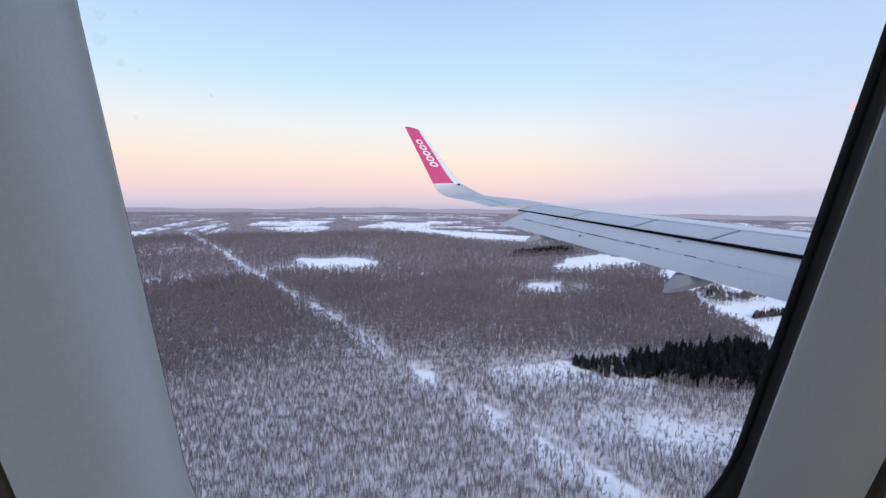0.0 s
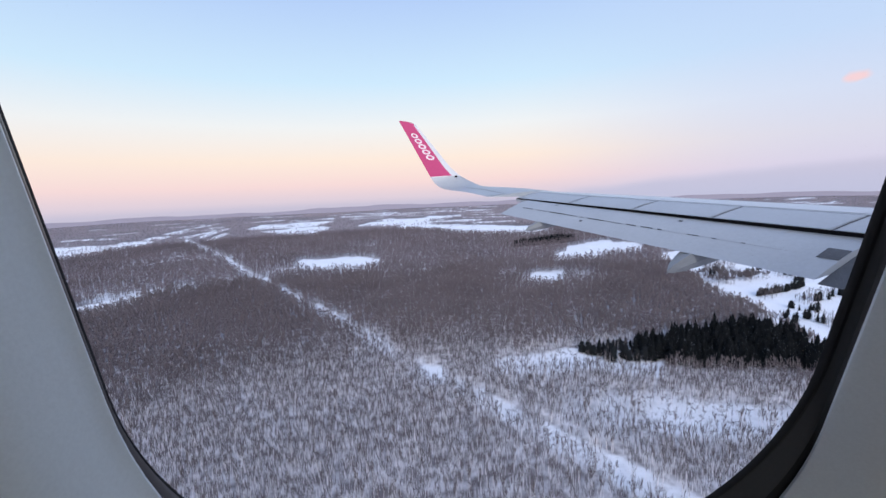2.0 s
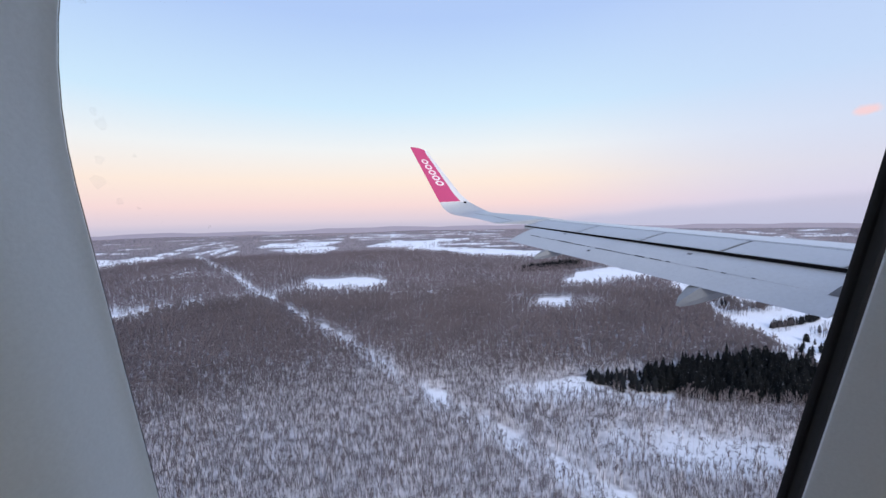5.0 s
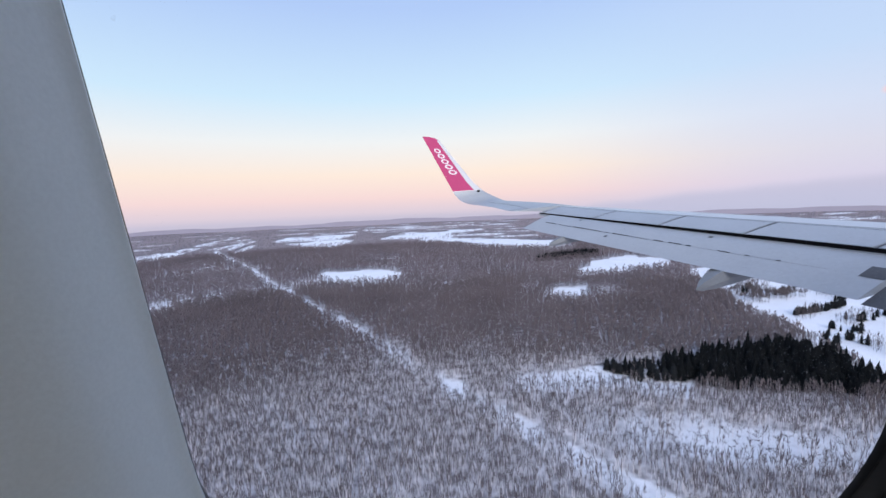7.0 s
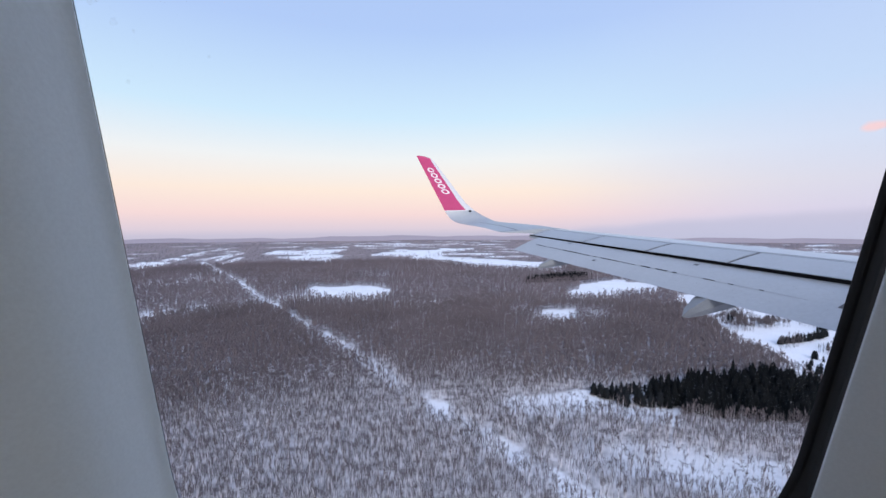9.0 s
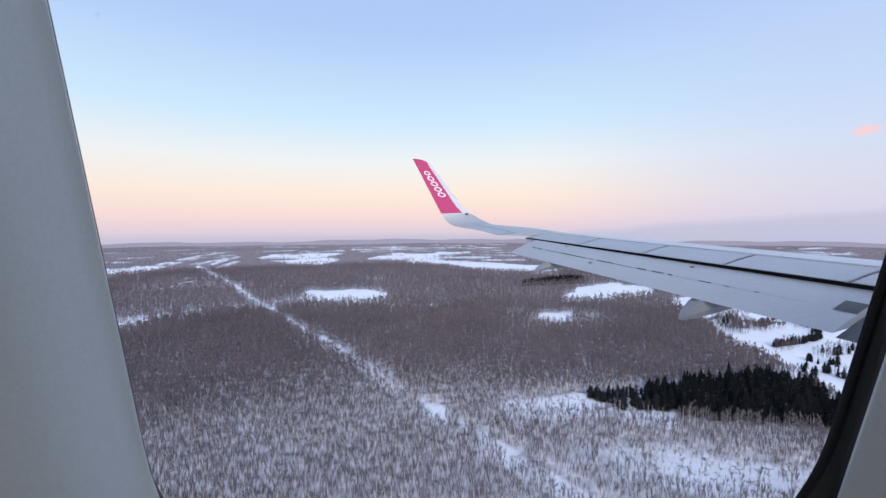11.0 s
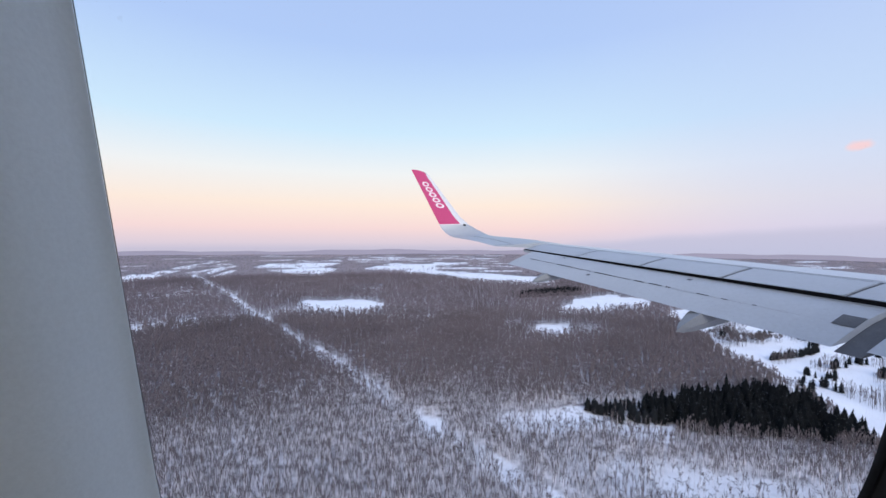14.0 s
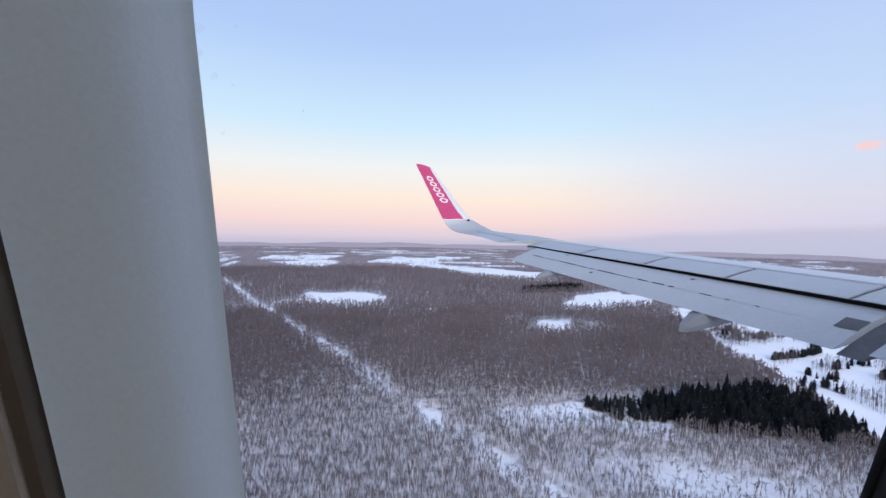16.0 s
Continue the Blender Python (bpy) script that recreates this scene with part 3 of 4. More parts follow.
def plots(x, y):
    """1 where the snow lies bare to the view, 0 in the wood, between on thin ground."""
    fine, broad = value_noise(x, y, 11, 3) - 0.5, value_noise(x, y, 38, 4) - 0.5
    wave_x, wave_y = value_noise(x, y, 30, 14) - 0.5, value_noise(x, y, 30, 15) - 0.5
    far = np.clip(np.hypot(x, y) / 900, 0.35, 3.0)
    o = np.zeros(len(x))

    def plot(corners, full=1.0, rough=14.0):
        """An open plot with a ragged edge."""
        nonlocal o
        ax, ay = zip(*corners)
        k = (x > min(ax) - 60) & (x < max(ax) + 60) & (y > min(ay) - 60) & (y < max(ay) + 60)
        q = inside(x[k] + wave_x[k] * rough * far[k] + fine[k] * rough * 0.6, y[k] + wave_y[k] * rough * 2 * far[k] + fine[k] * rough, corners)
        o[k] = np.maximum(o[k], q * full)

    def lay(cx, cy, length, width, turn, full=1.0, soft=0.25):
        """An open oval that thins out into the wood."""
        nonlocal o
        e = in_ellipse(x, y, cx, cy, length, width, turn) + 0.6 * fine + 0.5 * broad
        o = np.maximum(o, full * np.clip((1 + soft - e) / soft, 0, 1))

    def strip(course, half, full=1.0, rough=6.0):
        """A road or cutting."""
        nonlocal o
        d = off_line(x, y, course) + fine * rough + broad * rough * 0.5
        o = np.maximum(o, full * np.clip((half + 2.0 - d) / 4.0, 0, 1))

    # frozen pond, clearings, thin ground
    plot([(-222, 1142), (-209, 1190), (-137, 1171), (-82, 1191), (-30, 1159), (8, 1113), (5, 1063), (-45, 1025), (-84, 1059), (-125, 1038), (-176, 1084)], 1.0, 8)
    for cx, cy, length, width, turn, full in ((-130, 1037, 200, 60, 0, 0.5), (331, 758, 62, 40, 0, 1.0), (350, 750, 150, 70, 0, 0.55), (282, 824, 40, 30, 0, 0.5),
                                              (94, 921, 160, 12, 4, 0.55), (-33, 935, 140, 10, 0, 0.45), (-40, 1477, 90, 40, 0, 0.7), (183, 1592, 190, 34, 0, 0.6)):
        lay(cx, cy, length, width, turn, full, 0.5)
    lay(163, 374, 84, 18, -6, 0.85, 0.5)
    lay(197, 378, 36, 20, 0, 1.0, 0.4)
    lay(194, 271, 70, 20, -14, 0.65, 0.8)
    lay(230, 249, 60, 20, -16, 0.85, 0.7)
    lay(266, 237, 50, 18, -10, 0.75, 0.6)
    lay(300, 229, 70, 18, -10, 0.6, 0.8)
    lay(192, 260, 90, 26, -10, 0.35, 0.9)
    lay(173, 286, 60, 20, -10, 0.35, 0.9)
    lay(-654, 269, 70, 16, 0, 1.0, 0.5)
    lay(-590, 250, 120, 18, -8, 0.6, 0.9)
    lay(-388, 206, 120, 16, -4, 0.45, 0.9)
    plot([(198, 384), (205, 366), (226, 338), (262, 324), (268, 352), (262, 388)], 0.9, 10)
    # the long straight cutting, the winding snow road and its side tracks
    near = np.clip((np.hypot(x, y) - 420) / 300, 0, 1)
    d = off_line(x, y, TRAIL) + fine * 5 + broad * 4
    o = np.maximum(o, np.clip((4.6 + 1.0 * near + np.clip((np.hypot(x, y) - 900) / 150, 0, 8) - d) / 4.0, 0, 1) * np.minimum(1, 0.9 + 0.5 * (value_noise(x, y, 9, 18) - 0.5)))
    lay(49, 375, 30, 12, -45, 1.0, 0.5)
    strip(SNOW_ROAD, 9, 1.0, 14)
    strip(SNOW_ROAD[:4], 20, 0.75, 30)
    strip([(-828, 837), (-720, 869), (-582, 883), (-470, 881), (-352, 973), (-245, 1017)], 5, 0.8, 14)
    strip([(-988, 865), (-917, 878)], 6, 0.9, 10)
    strip([(-849, 667), (-837, 753), (-820, 839)], 5, 0.8, 12)
    strip([(-307, 443), (-321, 356), (-330, 307), (-339, 209)], 2.0, 0.9, 4)
    strip([(242, 460), (313, 627)], 1.5, 0.5, 3)
    strip([(-724, 1334), (-612, 1361), (-563, 1388), (-411, 1361)], 6, 0.85, 22)
    strip([(-747, 1586), (-652, 1596)], 5, 0.8, 18)
    strip([(-723, 1286), (-651, 1328), (-622, 1656)], 7, 0.9, 12)
    strip([(-651, 1328), (-544, 1368), (-474, 1297)], 7, 0.9, 16)
    # the airfield's cleared lines and the village fields
    strip([(-1097, 2097), (-1226, 2826), (-934, 2830), (-854, 2136)], 15, 1.0, 8)
    strip([(-1167, 2603), (-1142, 2700), (-1044, 2136)], 11, 1.0, 8)
    strip([(-934, 2240), (-970, 2722)], 11, 1.0, 8)
    strip([(-754, 1988), (-801, 2397)], 14, 1.0, 6)
    strip([(-1113, 2335), (-1251, 3003), (-1215, 3500), (-964, 3348)], 16, 1.0, 12)
    strip([(-973, 2266), (-925, 2635)], 12, 1.0, 16)
    plot([(-1813, 1947), (-1757, 2169), (-1398, 2045), (-1001, 1974), (-1033, 1665), (-1098, 1464), (-1214, 1326), (-1210, 1164), (-1256, 1149)], 1.0, 26)
    plot([(-1149, 1851), (-1194, 2170), (-1048, 2174), (-1019, 1900), (-1042, 1784)], 1.0, 20)
    strip([(-2018, 2347), (-1819, 2420)], 26, 1.0, 30)
    strip([(-1579, 2415), (-1380, 2419)], 26, 1.0, 40)
    strip([(-1462, 3340), (-1325, 3394)], 40, 1.0, 30)
    # the large fields beyond the wood
    plot([(-768, 2600), (-780, 2994), (-581, 3211), (-326, 3512), (-288, 3138), (-365, 2645), (-256, 2485), (-281, 2033), (-447, 2068), (-519, 2310), (-684, 2458)], 1.0, 12)
    plot([(-100, 2476), (85, 3006), (290, 2879), (673, 3201), (615, 2913), (307, 2638), (125, 2375)], 1.0, 16)
    plot([(101, 2157), (340, 2303), (573, 2017), (752, 1837), (747, 1568), (585, 1496), (493, 1581), (381, 1678), (297, 1882)], 1.0, 16)
    plot([(117, 2128), (419, 2241), (591, 2003), (744, 1714), (643, 1475), (507, 1576), (382, 1729), (216, 2025)], 1.0, 16)
    for a, b, half in (((-230, 3538), (179, 3769), 26), ((233, 3754), (500, 3505), 26), ((619, 4659), (902, 4044), 40), ((632, 4048), (992, 3215), 24),
                       ((619, 2728), (925, 2588), 26), ((1113, 4566), (1337, 4506), 40), ((-933, 3474), (-734, 3519), 30), ((-1134, 4200), (-699, 4287), 34),
                       ((-1673, 4283), (-1535, 4442), 34), ((252, 2449), (496, 2504), 20), ((499, 2245), (768, 2232), 22), ((-248, 3630), (131, 3683), 36),
                       ((-1582, 2755), (-1495, 2845), 24), ((-253, 3522), (122, 3744), 24), ((2215, 1608), (2291, 1529), 20), ((2337, 2322), (2524, 2028), 16),
                       ((2323, 3631), (2371, 2996), 24), ((3086, 3339), (2893, 2577), 26), ((3151, 2580), (3269, 2431), 26), ((1966, 2478), (2059, 2133), 16)):
        strip([a, b], half, 1.0, half * 1.5)
    # rows of trees that break up the far fields
    rows = np.clip((value_noise(x * 0.22, y, 60, 23) - 0.30) / 0.06, 0, 1)
    o = np.where(np.hypot(x, y) > 1450, o * rows, o)
    plot([(448, 983), (614, 1148), (738, 1207), (701, 1084), (586, 1027), (476, 961)], 1.0, 10)
    plot([(538, 1095), (624, 1144), (770, 1117), (744, 1029), (631, 991), (559, 1010)], 1.0, 12)
    plot([(473, 1006), (594, 986), (559, 944), (478, 967)], 0.9, 10)
    # broken small fields in the distance
    d, az = np.hypot(x, y), np.degrees(np.arctan2(x, y))
    patch = 0.6 * value_noise(x * 0.45, y, 150, 61) + 0.4 * value_noise(x * 0.6, y, 70, 62)
    o = np.maximum(o, (patch > np.interp(az, [-40, -15, 0, 25, 50], [0.84, 0.80, 0.67, 0.64, 0.70])) * (d > 2250) * (d < 4700))
    # the golf course
    ragged = fine * 10 + broad * 12
    golf = inside(x + ragged, y - ragged, GOLF)
    return np.maximum(o, golf * 1.0)


def open_land(x, y):
    """The plots, each reaching as far towards the eye as the trees before it hide."""
    o = plots(x, y)
    for k in (1.025, 1.05, 1.075):
        reach = np.hypot(x, y) < (1300 if k > 1.03 else 9999)
        o[reach] = np.maximum(o[reach], plots(x[reach] * k, y[reach] * k))
    return o


def groves(x, y):
    """Bare trees inside the golf course: the wedge between two fairways, and clumps along the others."""
    ragged = 0.6 * (value_noise(x, y, 12, 5) - 0.5)
    u, v = x + ragged * 12, y - ragged * 12
    g = inside(u, v, [(499, 364), (511, 396), (525, 387), (537, 355), (523, 330), (507, 304), (486, 285), (477, 292), (489, 330)])
    g |= inside(u, v, [(509, 287), (528, 302), (556, 314), (565, 297), (557, 287), (532, 278), (520, 281)])
    g |= inside(u, v, [(457, 252), (469, 266), (498, 281), (521, 283), (533, 271), (533, 246)])
    g |= inside(u, v, [(554, 256), (579, 271), (590, 262), (602, 256), (592, 239), (553, 237)])
    for cx, cy, length, width, turn in ((644, 685, 40, 40, 20), (618, 606, 46, 60, 20), (657, 600, 36, 26, 20), (575, 503, 90, 22, 20), (708, 593, 40, 30, 20), (479, 471, 30, 40, 20), (552, 363, 34, 26, 20), (589, 327, 26, 22, 20), (640, 367, 34, 20, 20),
                                        (603, 405, 40, 20, 20), (575, 452, 30, 26, 10), (619, 471, 60, 20, 15),
                                        (656, 481, 40, 16, 15), (678, 454, 46, 26, 15), (820, 550, 70, 34, 15),
                                        (683, 714, 120, 30, 15), (620, 653, 90, 26, 15), (745, 629, 80, 26, 15),
                                        (743, 832, 160, 24, 15), (818, 804, 120, 24, 15), (570, 592, 40, 40, 15),
                                        (708, 518, 46, 24, 15), (739, 417, 50, 22, 15), (829, 493, 40, 24, 15)):
        g |= (in_ellipse(x, y, cx, cy, length, width, turn) + ragged < 1) & (value_noise(x, y, 7, 6) > 0.25)
    return g


def ring_points(r0, r1, per):
    """Places in the sector before the wing, one to so many square metres, shuffled off a grid so that they keep apart."""
    step = math.sqrt(per)
    xs, ys = np.meshgrid(np.arange(-r1, r1, step), np.arange(0, r1, step))
    x = xs.ravel() + rng.uniform(-0.85, 0.85, xs.size) * step
    y = ys.ravel() + rng.uniform(-0.85, 0.85, xs.size) * step
    d, az = np.hypot(x, y), np.degrees(np.arctan2(x, y))
    k = (d >= r0) & (d < r1) & (az > -48) & (az < 62)
    return x[k], y[k]


# ---- ground: one sheet, fine where the camera looks, coarse behind ----
radii = np.concatenate([[0.01, 60], np.geomspace(110, 4960, 300)])
angles = np.radians(np.concatenate([np.arange(-50, 64, 0.25), np.arange(64, 310, 4.0)]))
spokes = len(angles)
GX, GY = radii[:, None] * np.sin(angles)[None], radii[:, None] * np.cos(angles)[None]
gx_flat, gy_flat = GX.ravel(), GY.ravel()
gz_flat = ground_z(gx_flat, gy_flat) + 0.8 * (value_noise(gx_flat, gy_flat, 45, 31) - 0.5) * np.clip((1900 - np.hypot(gx_flat, gy_flat)) / 200, 0, 1)
ii, jj = np.meshgrid(np.arange(len(radii) - 1), np.arange(spokes), indexing="ij")
aa, bb = (ii * spokes + jj).ravel(), (ii * spokes + (jj + 1) % spokes).ravel()
land_tris = np.concatenate([np.stack([aa, bb + spokes, bb], 1), np.stack([aa, aa + spokes, bb + spokes], 1)])
ground = new("ground", tri_mesh("ground", np.stack([gx_flat, gy_flat, gz_flat], 1), land_tris, land_mat))
ground.data.polygons.foreach_set("use_smooth", [True] * len(ground.data.polygons))
bare = ground.data.attributes.new("open_snow", "FLOAT", "POINT")
bare.data.foreach_set("value", open_land(gx_flat, gy_flat).astype(np.float32))
tagged(ground, "snow-covered flat land reaching the horizon", "ground", kind="structure")


# ---- trees ----
def spike(p, q, w, sides, verts, tris):
    """A tapered limb from p to q, w wide at its foot."""
    p, q = np.array(p), np.array(q)
    a = np.cross(q - p, (0.3, 0.2, 1.0) if abs(q[2] - p[2]) < 0.9 * np.linalg.norm(q - p) else (1, 0, 0))
    a /= np.linalg.norm(a) + 1e-9
    b = np.cross((q - p) / (np.linalg.norm(q - p) + 1e-9), a)
    n = len(verts)
    for i in range(sides):
        an = 2 * math.pi * i / sides
        verts.append(p + w * 0.5 * (a * math.cos(an) + b * math.sin(an)))
    verts.append(q)
    for i in range(sides):
        tris.append((n + i, n + (i + 1) % sides, n + sides))


def bare_tree(seed, h, limbs, twigs, twig_w, trunk_w, spread=0.22, sides=4, fan=0.07):
    """Trunk and crown of a leafless tree, each as (verts, tris)."""
    r = random.Random(seed)
    tv, tt, cv, ct = [], [], [], []
    lean = (r.uniform(-0.03, 0.03) * h, r.uniform(-0.03, 0.03) * h)
    spike((0, 0, -0.5), (lean[0], lean[1], h * 0.86), trunk_w, sides, tv, tt)
    for i in range(limbs):
        k = r.uniform(0.42, 0.86)
        p = np.array((lean[0] * k, lean[1] * k, h * 0.86 * k))
        an, ln = r.uniform(0, 6.283), h * r.uniform(0.14, 0.30)
        q = p + np.array((math.cos(an) * spread * h * r.uniform(0.5, 1), math.sin(an) * spread * h * r.uniform(0.5, 1), ln))
        if sides > 3:
            spike(p, q, trunk_w * 0.45, 3, cv, ct)
        for j in range(twigs):
            s = r.uniform(0.25, 0.95)
            a = p + (q - p) * s
            e = a + np.array((r.uniform(-1, 1) * fan * h, r.uniform(-1, 1) * fan * h, r.uniform(0.06, 0.18) * h))
            side = np.array((r.uniform(-1, 1), r.uniform(-1, 1), 0.0))
            side *= twig_w / (np.linalg.norm(side) + 1e-6)
            n = len(cv)
            cv += [a - side * 0.5, a + side * 0.5, e]
            ct.append((n, n + 1, n + 2))
    return (np.array(tv), np.array(tt)), (np.array(cv), np.array(ct))


def joined(pieces):
    vs, ts, n = [], [], 0
    for v, t in pieces:
        vs.append(v)
        ts.append(t + n)
        n += len(v)
    return np.concatenate(vs), np.concatenate(ts)


def conifer(seed, h, tiers=9, points=9, width=0.17, blunt=False):
    """Trunk and ragged tiered crown of a fir; a blunt one is rounded at the top."""
    r = random.Random(seed)
    tv, tt, cv, ct = [], [], [], []
    spike((0, 0, -0.5), (0, 0, h * 0.6), 0.035 * h, 5, tv, tt)
    for i in range(tiers):
        k = i / (tiers - 1)
        z = h * (0.08 + 0.80 * k)
        rad = h * width * ((1 - 0.95 * k ** 2.4) ** 0.7 * (0.8 + 0.2 * k) if blunt else (1 - k) ** 0.8) + 0.025 * h
        n = len(cv)
        ox, oy = r.uniform(-0.02, 0.02) * h, r.uniform(-0.02, 0.02) * h
        rad *= r.uniform(0.75, 1.2)
        cv.append((ox * 0.4, oy * 0.4, z + h * (0.20 - 0.08 * k)))
        tw = r.uniform(0, 6.28)
        for j in range(points * 2):
            an = tw + math.pi * j / points
            q = rad * (r.uniform(0.8, 1.15) if j % 2 else r.uniform(0.45, 0.65))
            cv.append((ox + q * math.cos(an), oy + q * math.sin(an), z - (0.05 * h * r.uniform(0.4, 1.2) if j % 2 else -0.01 * h)))
        m = points * 2
        for j in range(m):
            ct.append((n, n + 1 + j, n + 1 + (j + 1) % m))
    return (np.array(tv), np.array(tt)), (np.array(cv), np.array(ct))


def scatter(x, y, templates, lo, hi, sink=0.0, trunk_tris=None):
    """Joins many turned and scaled templates into one pair of arrays; with trunk_tris also tells trunks (0) from crowns (1)."""
    pick = rng.integers(0, len(templates), len(x))
    vs, ts, ms, n = [], [], [], 0
    for i, (tv, tt) in enumerate(templates):
        k = pick == i
        px, py = x[k], y[k]
        if not len(px):
            continue
        an, sc = rng.uniform(0, 6.283, len(px)), rng.uniform(lo, hi, len(px))
        wide = sc * rng.uniform(0.85, 1.15, len(px))
        c, s = np.cos(an) * wide, np.sin(an) * wide
        X = tv[None, :, 0] * c[:, None] - tv[None, :, 1] * s[:, None] + px[:, None]
        Y = tv[None, :, 0] * s[:, None] + tv[None, :, 1] * c[:, None] + py[:, None]
        Z = tv[None, :, 2] * sc[:, None] + ground_z(px, py)[:, None] - sink
        vs.append(np.stack([X, Y, Z], -1).reshape(-1, 3))
        ts.append((tt[None] + (np.arange(len(px)) * len(tv))[:, None, None] + n).reshape(-1, 3))
        n += len(px) * len(tv)
        if trunk_tris is not None:
            ms.append(np.tile(np.arange(len(tt)) >= trunk_tris, len(px)))
    if trunk_tris is not None:
        return np.concatenate(vs), np.concatenate(ts), np.concatenate(ms)
    return np.concatenate(vs), np.concatenate(ts)


def in_stand(x, y, grow=0.0):
    """Inside the dark conifer stand, or within so many metres of it."""
    u, v = x + 14 * (value_noise(x, y, 16, 51) - 0.5), y + 14 * (value_noise(x, y, 13, 52) - 0.5)
    hit = inside(u, v, STAND)
    if grow:
        hit |= off_line(u, v, STAND + STAND[:1]) < grow
    return hit


def wood(name, r0, r1, per, templates, lo, hi, mat, label, plot=None, trunks=0):
    x, y = ring_points(r0, r1, per)
    o = open_land(x, y)
    thin = 0.62 + 0.40 * value_noise(x, y, 60, 11) + 0.30 * value_noise(x, y, 17, 12)
    d = np.hypot(x, y)
    blend = np.clip((d - r0) / 150, 0.0 if r0 > 200 else 1.0, 1) * np.clip((r1 - d) / 150, 0.0 if not plot else 1.0, 1)
    blend = blend * np.clip(0.86 + (d - 230) / 900, 0.86, 1)
    keep = (rng.random(len(x)) < (1 - o) * thin * blend) & ~in_stand(x, y, 7)
    if plot:
        keep &= inside(x, y, plot)
    if trunks:
        v, t, slots = scatter(x[keep], y[keep], templates, lo, hi, 0.0, trunks)
        ob = new(name, tri_mesh(name, v, t, (trunk_mat, mat), slots))
    else:
        ob = new(name, tri_mesh(name, *scatter(x[keep], y[keep], templates, lo, hi), mat))
    return tagged(ob, label, "woodland", kind="stuff")


near_kinds = [joined(bare_tree(s, 16.5, 6, 5, 0.18, 0.42, 0.09, 4, 0.025)) for s in range(10)]
mid_kinds = [joined(bare_tree(20 + s, 16, 6, 3, 1.0, 0.42, 0.18, 3, 0.05)) for s in range(6)]
far_kinds = [joined(bare_tree(40 + s, 17, 3, 2, 2.2, 0.9, 0.20, 3)) for s in range(4)]
wood("bare_woodland", 165, 560, 8.6, near_kinds, 0.5, 1.15, bark_mat, "leafless grey-brown trees with pale trunks standing close in the snow", None, 4)
wood("bare_woodland_beyond", 390, 1010, 15.0, mid_kinds, 0.65, 1.2, mid_wood_mat, "dense leafless brown wood over snow")
wood("bare_woodland_far", 860, 2070, 48, far_kinds, 0.8, 1.25, far_wood_mat, "far leafless brown wood")
# taller, closer trees along the foot of the golf course
edge_kinds = [joined(bare_tree(110 + s, 17, 11, 10, 0.15, 0.42, 0.23)) for s in range(4)]
wood("bare_woodland_edge", 150, 1000, 22, edge_kinds, 0.7, 1.15, bark_mat, "tall leafless trees crowded along the foot of the fairways", [(405, 278), (437, 285), (468, 262), (500, 280), (526, 290), (564, 255), (684, 228), (904, 170), (880, 120), (600, 170), (420, 220)])
wood("bare_woodland_edge", 240, 1000, 30, edge_kinds, 0.6, 1.0, bark_mat, "leafless trees crowded along the side of the fairways", [(412, 288), (437, 291), (504, 433), (532, 548), (618, 728), (590, 740), (500, 540), (455, 420)])
# a dark belt of conifers far in the wood
ex = rng.triangular(385, 600, 650, 380)
ey = 1165 + (ex - 385) * 0.36 + rng.normal(0, 1, 380) * np.interp(ex, [385, 600, 650], [8, 26, 20])
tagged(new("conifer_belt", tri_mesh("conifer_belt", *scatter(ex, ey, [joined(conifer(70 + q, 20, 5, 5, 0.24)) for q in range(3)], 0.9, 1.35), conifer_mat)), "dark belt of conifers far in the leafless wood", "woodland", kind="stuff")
# low dark shrubs on the thin ground
shrub_kinds = [joined(bare_tree(80 + s, 4.5, 9, 9, 0.16, 0.12, 0.5)) for s in range(3)]
bx, by = ring_points(150, 480, 30)
k = (open_land(bx, by) > 0.25) & ~inside(bx, by, GOLF) & (off_line(bx, by, TRAIL) > 6) & (rng.random(len(bx)) < 0.6)
tagged(new("shrubs", tri_mesh("shrubs", *scatter(bx[k], by[k], shrub_kinds, 0.6, 1.5), bark_mat)), "low dark leafless shrubs in the snow", "shrubs", kind="stuff")

# bare trees of the golf course, each one a thing
grove_trees = []
for s in range(4):
    tr, cr = bare_tree(60 + s, 15, 11, 11, 0.17, 0.38, 0.21)
    t = tagged(new("bare_tree"), "leafless grey-brown tree standing in snow beside a fairway", "tree", "bare trees by the fairways")
    for nm, g in (("trunk", tr), ("crown", cr)):
        c = new(nm, tri_mesh(nm, *g, bark_mat))
        c.parent = t
    grove_trees.append(t)
gx, gy = ring_points(400, 1500, 17)
k = groves(gx, gy) & (open_land(gx, gy) > 0.5)
gx, gy = gx[k], gy[k]
near = np.argsort(np.hypot(gx - 610, gy - 600))
used = near[:260]
for n, i in enumerate(used):
    m = pose(gx[i], gy[i], float(ground_z(gx[i], gy[i])), 0, 0, rng.uniform(0, 360)) @ Matrix.Scale(rng.uniform(0.7, 1.15), 4)
    if n < 4:
        grove_trees[n].matrix_world = m
    else:
        c = copy_thing(grove_trees[n % 4], m)
        c.matrix_world = m
rest = near[260:]
if len(rest):
    tagged(new("grove_beyond", tri_mesh("grove_beyond", *scatter(gx[rest], gy[rest], near_kinds, 0.6, 0.95), bark_mat)), "far leafless trees along the fairways", "woodland", kind="stuff")

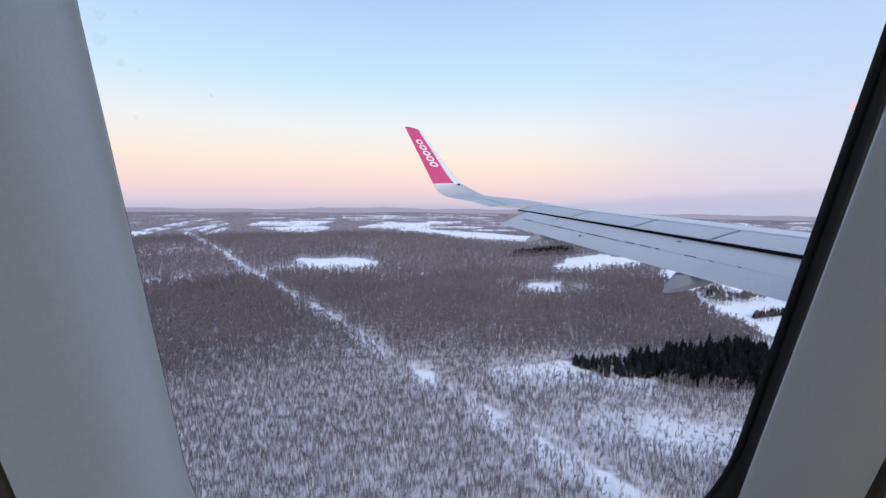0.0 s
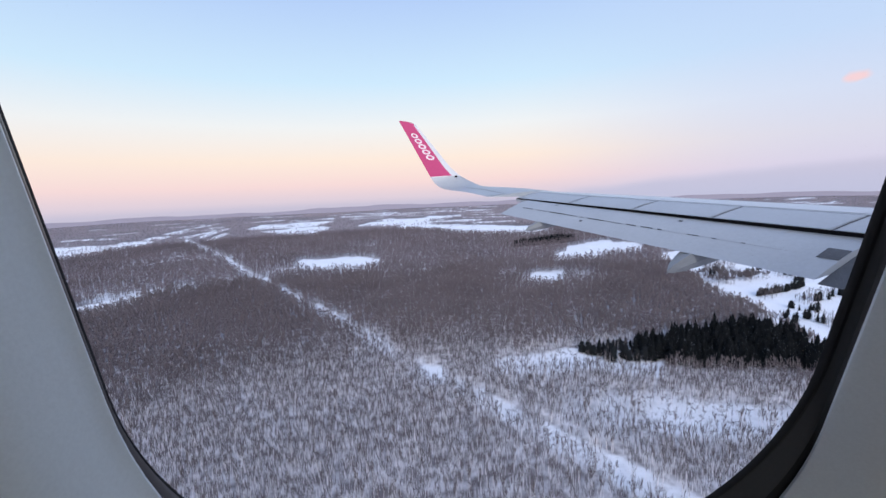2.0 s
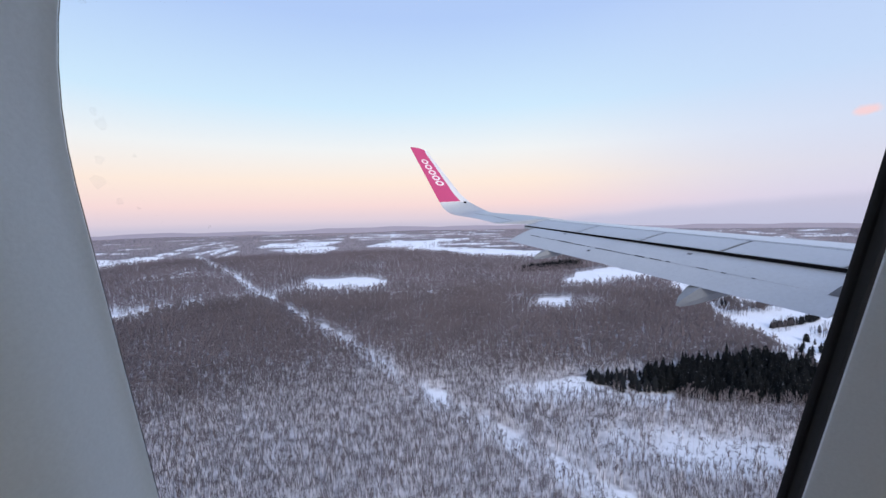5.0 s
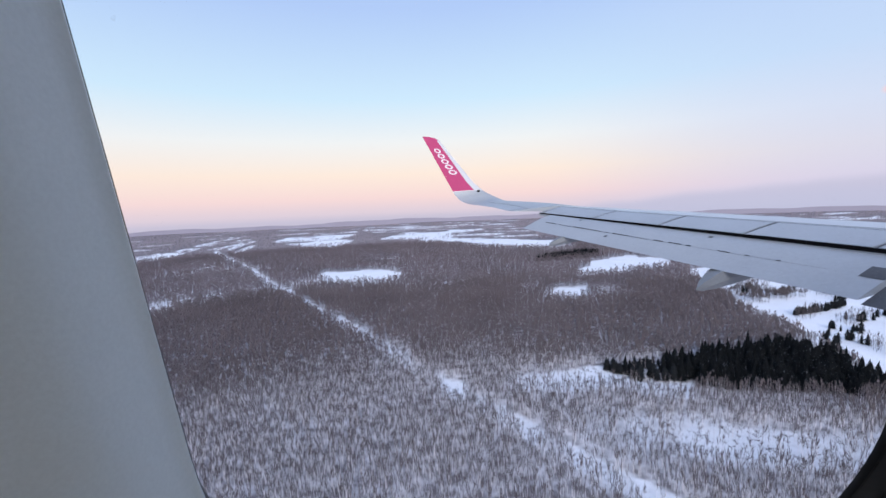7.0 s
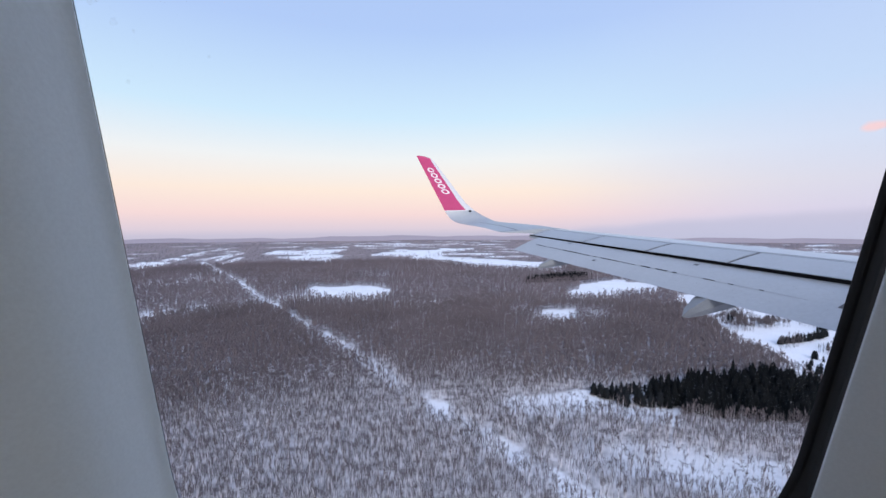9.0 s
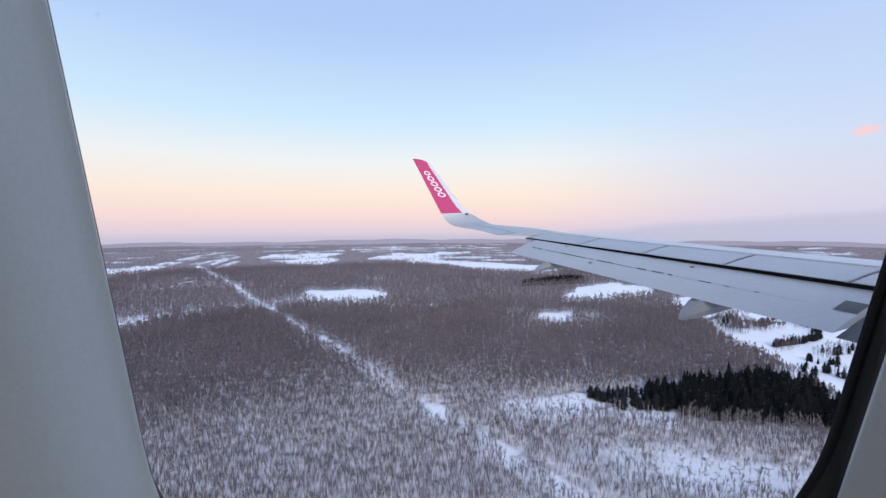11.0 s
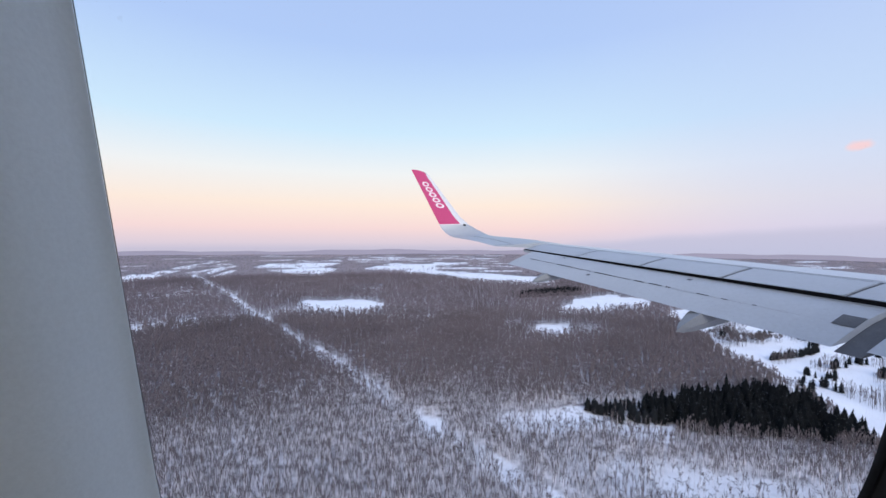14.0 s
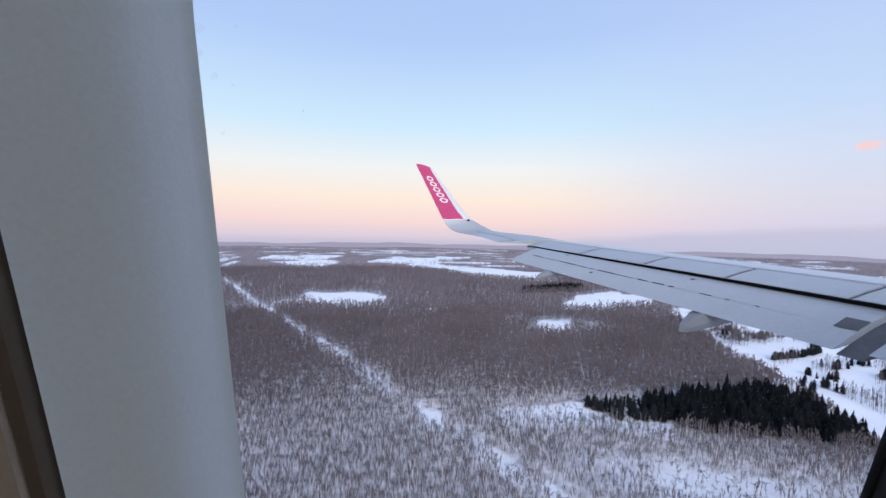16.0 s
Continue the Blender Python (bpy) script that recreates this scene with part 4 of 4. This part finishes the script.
# conifers: the stand, its fringe and the rows of the golf course
fir_kinds = [conifer(s, 22, 9, 8, 0.22 + 0.015 * s) for s in range(6)]
round_firs = [conifer(30 + s, 20, 7, 8, 0.24 + 0.02 * s, s % 5 > 0) for s in range(5)]
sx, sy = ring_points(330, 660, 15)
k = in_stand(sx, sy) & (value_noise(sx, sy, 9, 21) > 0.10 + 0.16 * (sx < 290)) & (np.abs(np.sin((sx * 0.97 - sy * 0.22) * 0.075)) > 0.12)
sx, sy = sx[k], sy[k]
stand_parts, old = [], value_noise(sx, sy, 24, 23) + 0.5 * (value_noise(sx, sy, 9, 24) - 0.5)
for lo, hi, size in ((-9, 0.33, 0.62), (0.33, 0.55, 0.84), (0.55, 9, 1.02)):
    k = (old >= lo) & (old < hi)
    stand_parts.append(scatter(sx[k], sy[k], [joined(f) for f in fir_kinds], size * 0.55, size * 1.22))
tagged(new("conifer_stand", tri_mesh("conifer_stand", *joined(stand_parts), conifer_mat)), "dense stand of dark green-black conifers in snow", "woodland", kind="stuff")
firs = []
for s in range(5):
    t = tagged(new("conifer"), "single dark conifer standing in open snow", "tree", "conifers along the fairways")
    for nm, g, mt in (("trunk", round_firs[s][0], bark_mat), ("crown", round_firs[s][1], fairway_fir_mat)):
        c = new(nm, tri_mesh(nm, *g, mt))
        c.parent = t
    firs.append(t)
fir_count, far_firs = 0, []


def plant(x, y, size):
    """One conifer; those far along the course are joined later."""
    global fir_count
    if math.hypot(x, y) > 735:
        far_firs.append((x, y))
        return
    m = pose(x, y, float(ground_z(x, y)), 0, 0, rng.uniform(0, 360)) @ Matrix.Scale(size, 4)
    if fir_count < 5:
        firs[fir_count].matrix_world = m
    else:
        copy_thing(firs[fir_count % 5], m).matrix_world = m
    fir_count += 1


def fir_row(x0, y0, x1, y1, count, wander, lo, hi):
    for i in range(count):
        f = (i + rng.uniform(0.1, 0.9)) / count
        plant(x0 + (x1 - x0) * f + rng.normal(0, wander), y0 + (y1 - y0) * f + rng.normal(0, wander), rng.uniform(lo, hi))


fir_row(548, 501, 618, 514, 26, 2, 0.45, 0.65)
fir_row(622, 518, 666, 530, 18, 1.5, 0.40, 0.55)
fir_row(678, 551, 709, 573, 9, 3, 0.45, 0.60)
fir_row(636, 757, 690, 786, 16, 6, 0.60, 0.85)
fir_row(594, 643, 650, 675, 14, 5, 0.45, 0.65)
fir_row(635, 617, 676, 624, 9, 5, 0.45, 0.65)
fir_row(730, 668, 773, 691, 18, 2, 0.55, 0.65)
fir_row(795, 703, 855, 728, 18, 2, 0.55, 0.65)
fir_row(715, 599, 770, 615, 12, 5, 0.40, 0.60)
fir_row(707, 649, 721, 655, 4, 3, 0.50, 0.65)
fir_row(722, 855, 826, 881, 10, 8, 0.45, 0.65)
fir_row(797, 806, 835, 783, 8, 6, 0.45, 0.60)
fir_row(532, 445, 534, 434, 7, 3, 0.45, 0.65)
fir_row(544, 426, 562, 424, 9, 3, 0.40, 0.60)
fir_row(590, 456, 616, 462, 9, 4, 0.40, 0.60)
fir_row(642, 469, 665, 474, 7, 3, 0.40, 0.60)
fir_row(668, 480, 675, 486, 3, 2, 0.60, 0.80)
fir_row(696, 502, 730, 524, 11, 3, 0.50, 0.70)
fir_row(717, 491, 747, 507, 14, 1, 0.50, 0.60)
fir_row(689, 453, 734, 480, 9, 4, 0.45, 0.65)
fir_row(731, 459, 743, 461, 3, 1.5, 0.45, 0.60)
fir_row(752, 460, 765, 471, 4, 3, 0.60, 0.80)
fir_row(759, 453, 773, 458, 5, 3, 0.55, 0.75)
fir_row(787, 457, 795, 462, 3, 2, 0.55, 0.70)
fir_row(612, 414, 647, 425, 14, 4, 0.50, 0.75)
fir_row(618, 396, 646, 411, 6, 2, 0.50, 0.65)
fir_row(599, 376, 600, 377, 1, 1, 0.65, 0.70)
fir_row(586, 367, 587, 367, 1, 1, 0.60, 0.65)
fir_row(573, 371, 583, 377, 5, 3, 0.80, 1.05)
fir_row(536, 336, 539, 339, 2, 1.5, 0.95, 1.1)
fir_row(550, 340, 565, 346, 5, 2, 0.45, 0.60)
fir_row(574, 309, 575, 310, 1, 1, 0.75, 0.80)
fir_row(589, 314, 607, 320, 9, 4, 0.65, 0.95)
fir_row(603, 333, 629, 346, 12, 4, 0.70, 1.0)
fir_row(642, 356, 661, 365, 7, 3, 0.60, 0.85)
fir_row(665, 367, 698, 378, 16, 5, 0.60, 0.85)
fir_row(716, 399, 727, 402, 4, 3, 0.45, 0.60)
fir_row(724, 389, 742, 400, 4, 3, 0.55, 0.75)
fir_row(598, 276, 615, 284, 6, 3, 0.75, 0.95)
fir_row(602, 272, 604, 273, 2, 2, 0.60, 0.70)
fir_row(449, 280, 475, 282, 14, 2, 0.45, 0.70)
fir_row(503, 381, 513, 408, 5, 3, 0.60, 0.80)
fir_row(464, 370, 503, 423, 8, 4, 0.45, 0.65)
fir_row(207, 374, 226, 350, 8, 2.5, 0.55, 0.85)
fir_row(224, 378, 252, 372, 7, 3, 0.5, 0.8)
fir_row(232, 352, 248, 338, 7, 3, 0.6, 0.9)
fir_row(196, 376, 214, 363, 5, 4, 0.5, 0.75)
fir_row(214, 365, 234, 353, 6, 5, 0.55, 0.9)
fir_row(234, 379, 264, 379, 5, 3, 0.4, 0.6)
fir_row(414, 399, 444, 407, 4, 3, 0.6, 0.85)


far_x, far_y = np.array(far_firs).T
tagged(new("conifers_beyond", tri_mesh("conifers_beyond", *scatter(far_x, far_y, [joined(f) for f in round_firs], 0.45, 0.70), fairway_fir_mat)), "dark conifers in rows along the far fairways", "woodland", kind="stuff")

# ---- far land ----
# the woods between the fields, paled for haze, with clumps standing in the open
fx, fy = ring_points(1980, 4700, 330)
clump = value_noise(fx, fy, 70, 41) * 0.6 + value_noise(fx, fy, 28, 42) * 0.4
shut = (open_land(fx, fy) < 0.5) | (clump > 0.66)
tagged(new("distant_woodland", tri_mesh("distant_woodland", *scatter(fx[shut], fy[shut], [joined(bare_tree(90 + q, 13, 3, 2, 5.2, 1.2, 0.34, 3)) for q in range(4)], 0.65, 1.15), hazed_wood_mat)),
       "distant leafless woods between snowy fields, paled for haze", "woodland", kind="stuff")

# the hills beyond, far outside the land that shifts; their haze is lilac colour and emission
haze_glow_mat = bpy.data.materials.new("hazy_distance_glow")
haze_glow_mat.use_nodes = True
hz = haze_glow_mat.node_tree.nodes["Principled BSDF"]
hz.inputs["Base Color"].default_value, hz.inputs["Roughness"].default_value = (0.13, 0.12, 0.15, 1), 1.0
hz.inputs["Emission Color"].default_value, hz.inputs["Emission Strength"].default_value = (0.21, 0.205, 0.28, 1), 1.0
hill_rows = [[], []]
for i in range(241):
    az = radians(-75 + 165 * i / 240)
    top = 52 + 8 * math.sin(6 * az + 0.6) + 6 * math.sin(15 * az + 2) + 5 * math.sin(37 * az) + 2 * math.sin(83 * az)
    for row, z in zip(hill_rows, (-20, top)):
        row.append((4985 * math.sin(az), 4985 * math.cos(az), z))
tagged(part("backdrop", *loft(hill_rows, closed=False, caps=False), haze_glow_mat), "wooded hills on the horizon, tinted lilac and glowing for haze", "hills", kind="structure")

# small dark hut at the edge of the golf course
hut = tagged(new("hut"), "small dark wooden hut with a snowy roof at the wood's edge", "hut")
hut.matrix_world = pose(516, 465, 0, 0, 0, 20)
part("wall", *box(-3, 3, -2, 2, -0.2, 2.6), hut_mat, hut)
part("roof", [(-3.5, -2.6, 2.5), (3.5, -2.6, 2.5), (3.5, 2.6, 2.5), (-3.5, 2.6, 2.5), (-3.5, 0, 4.0), (3.5, 0, 4.0)],
     [(0, 1, 5, 4), (3, 4, 5, 2), (0, 4, 3), (1, 2, 5), (0, 3, 2, 1)], snow_mat, hut, "snow-covered roof", smooth=False)
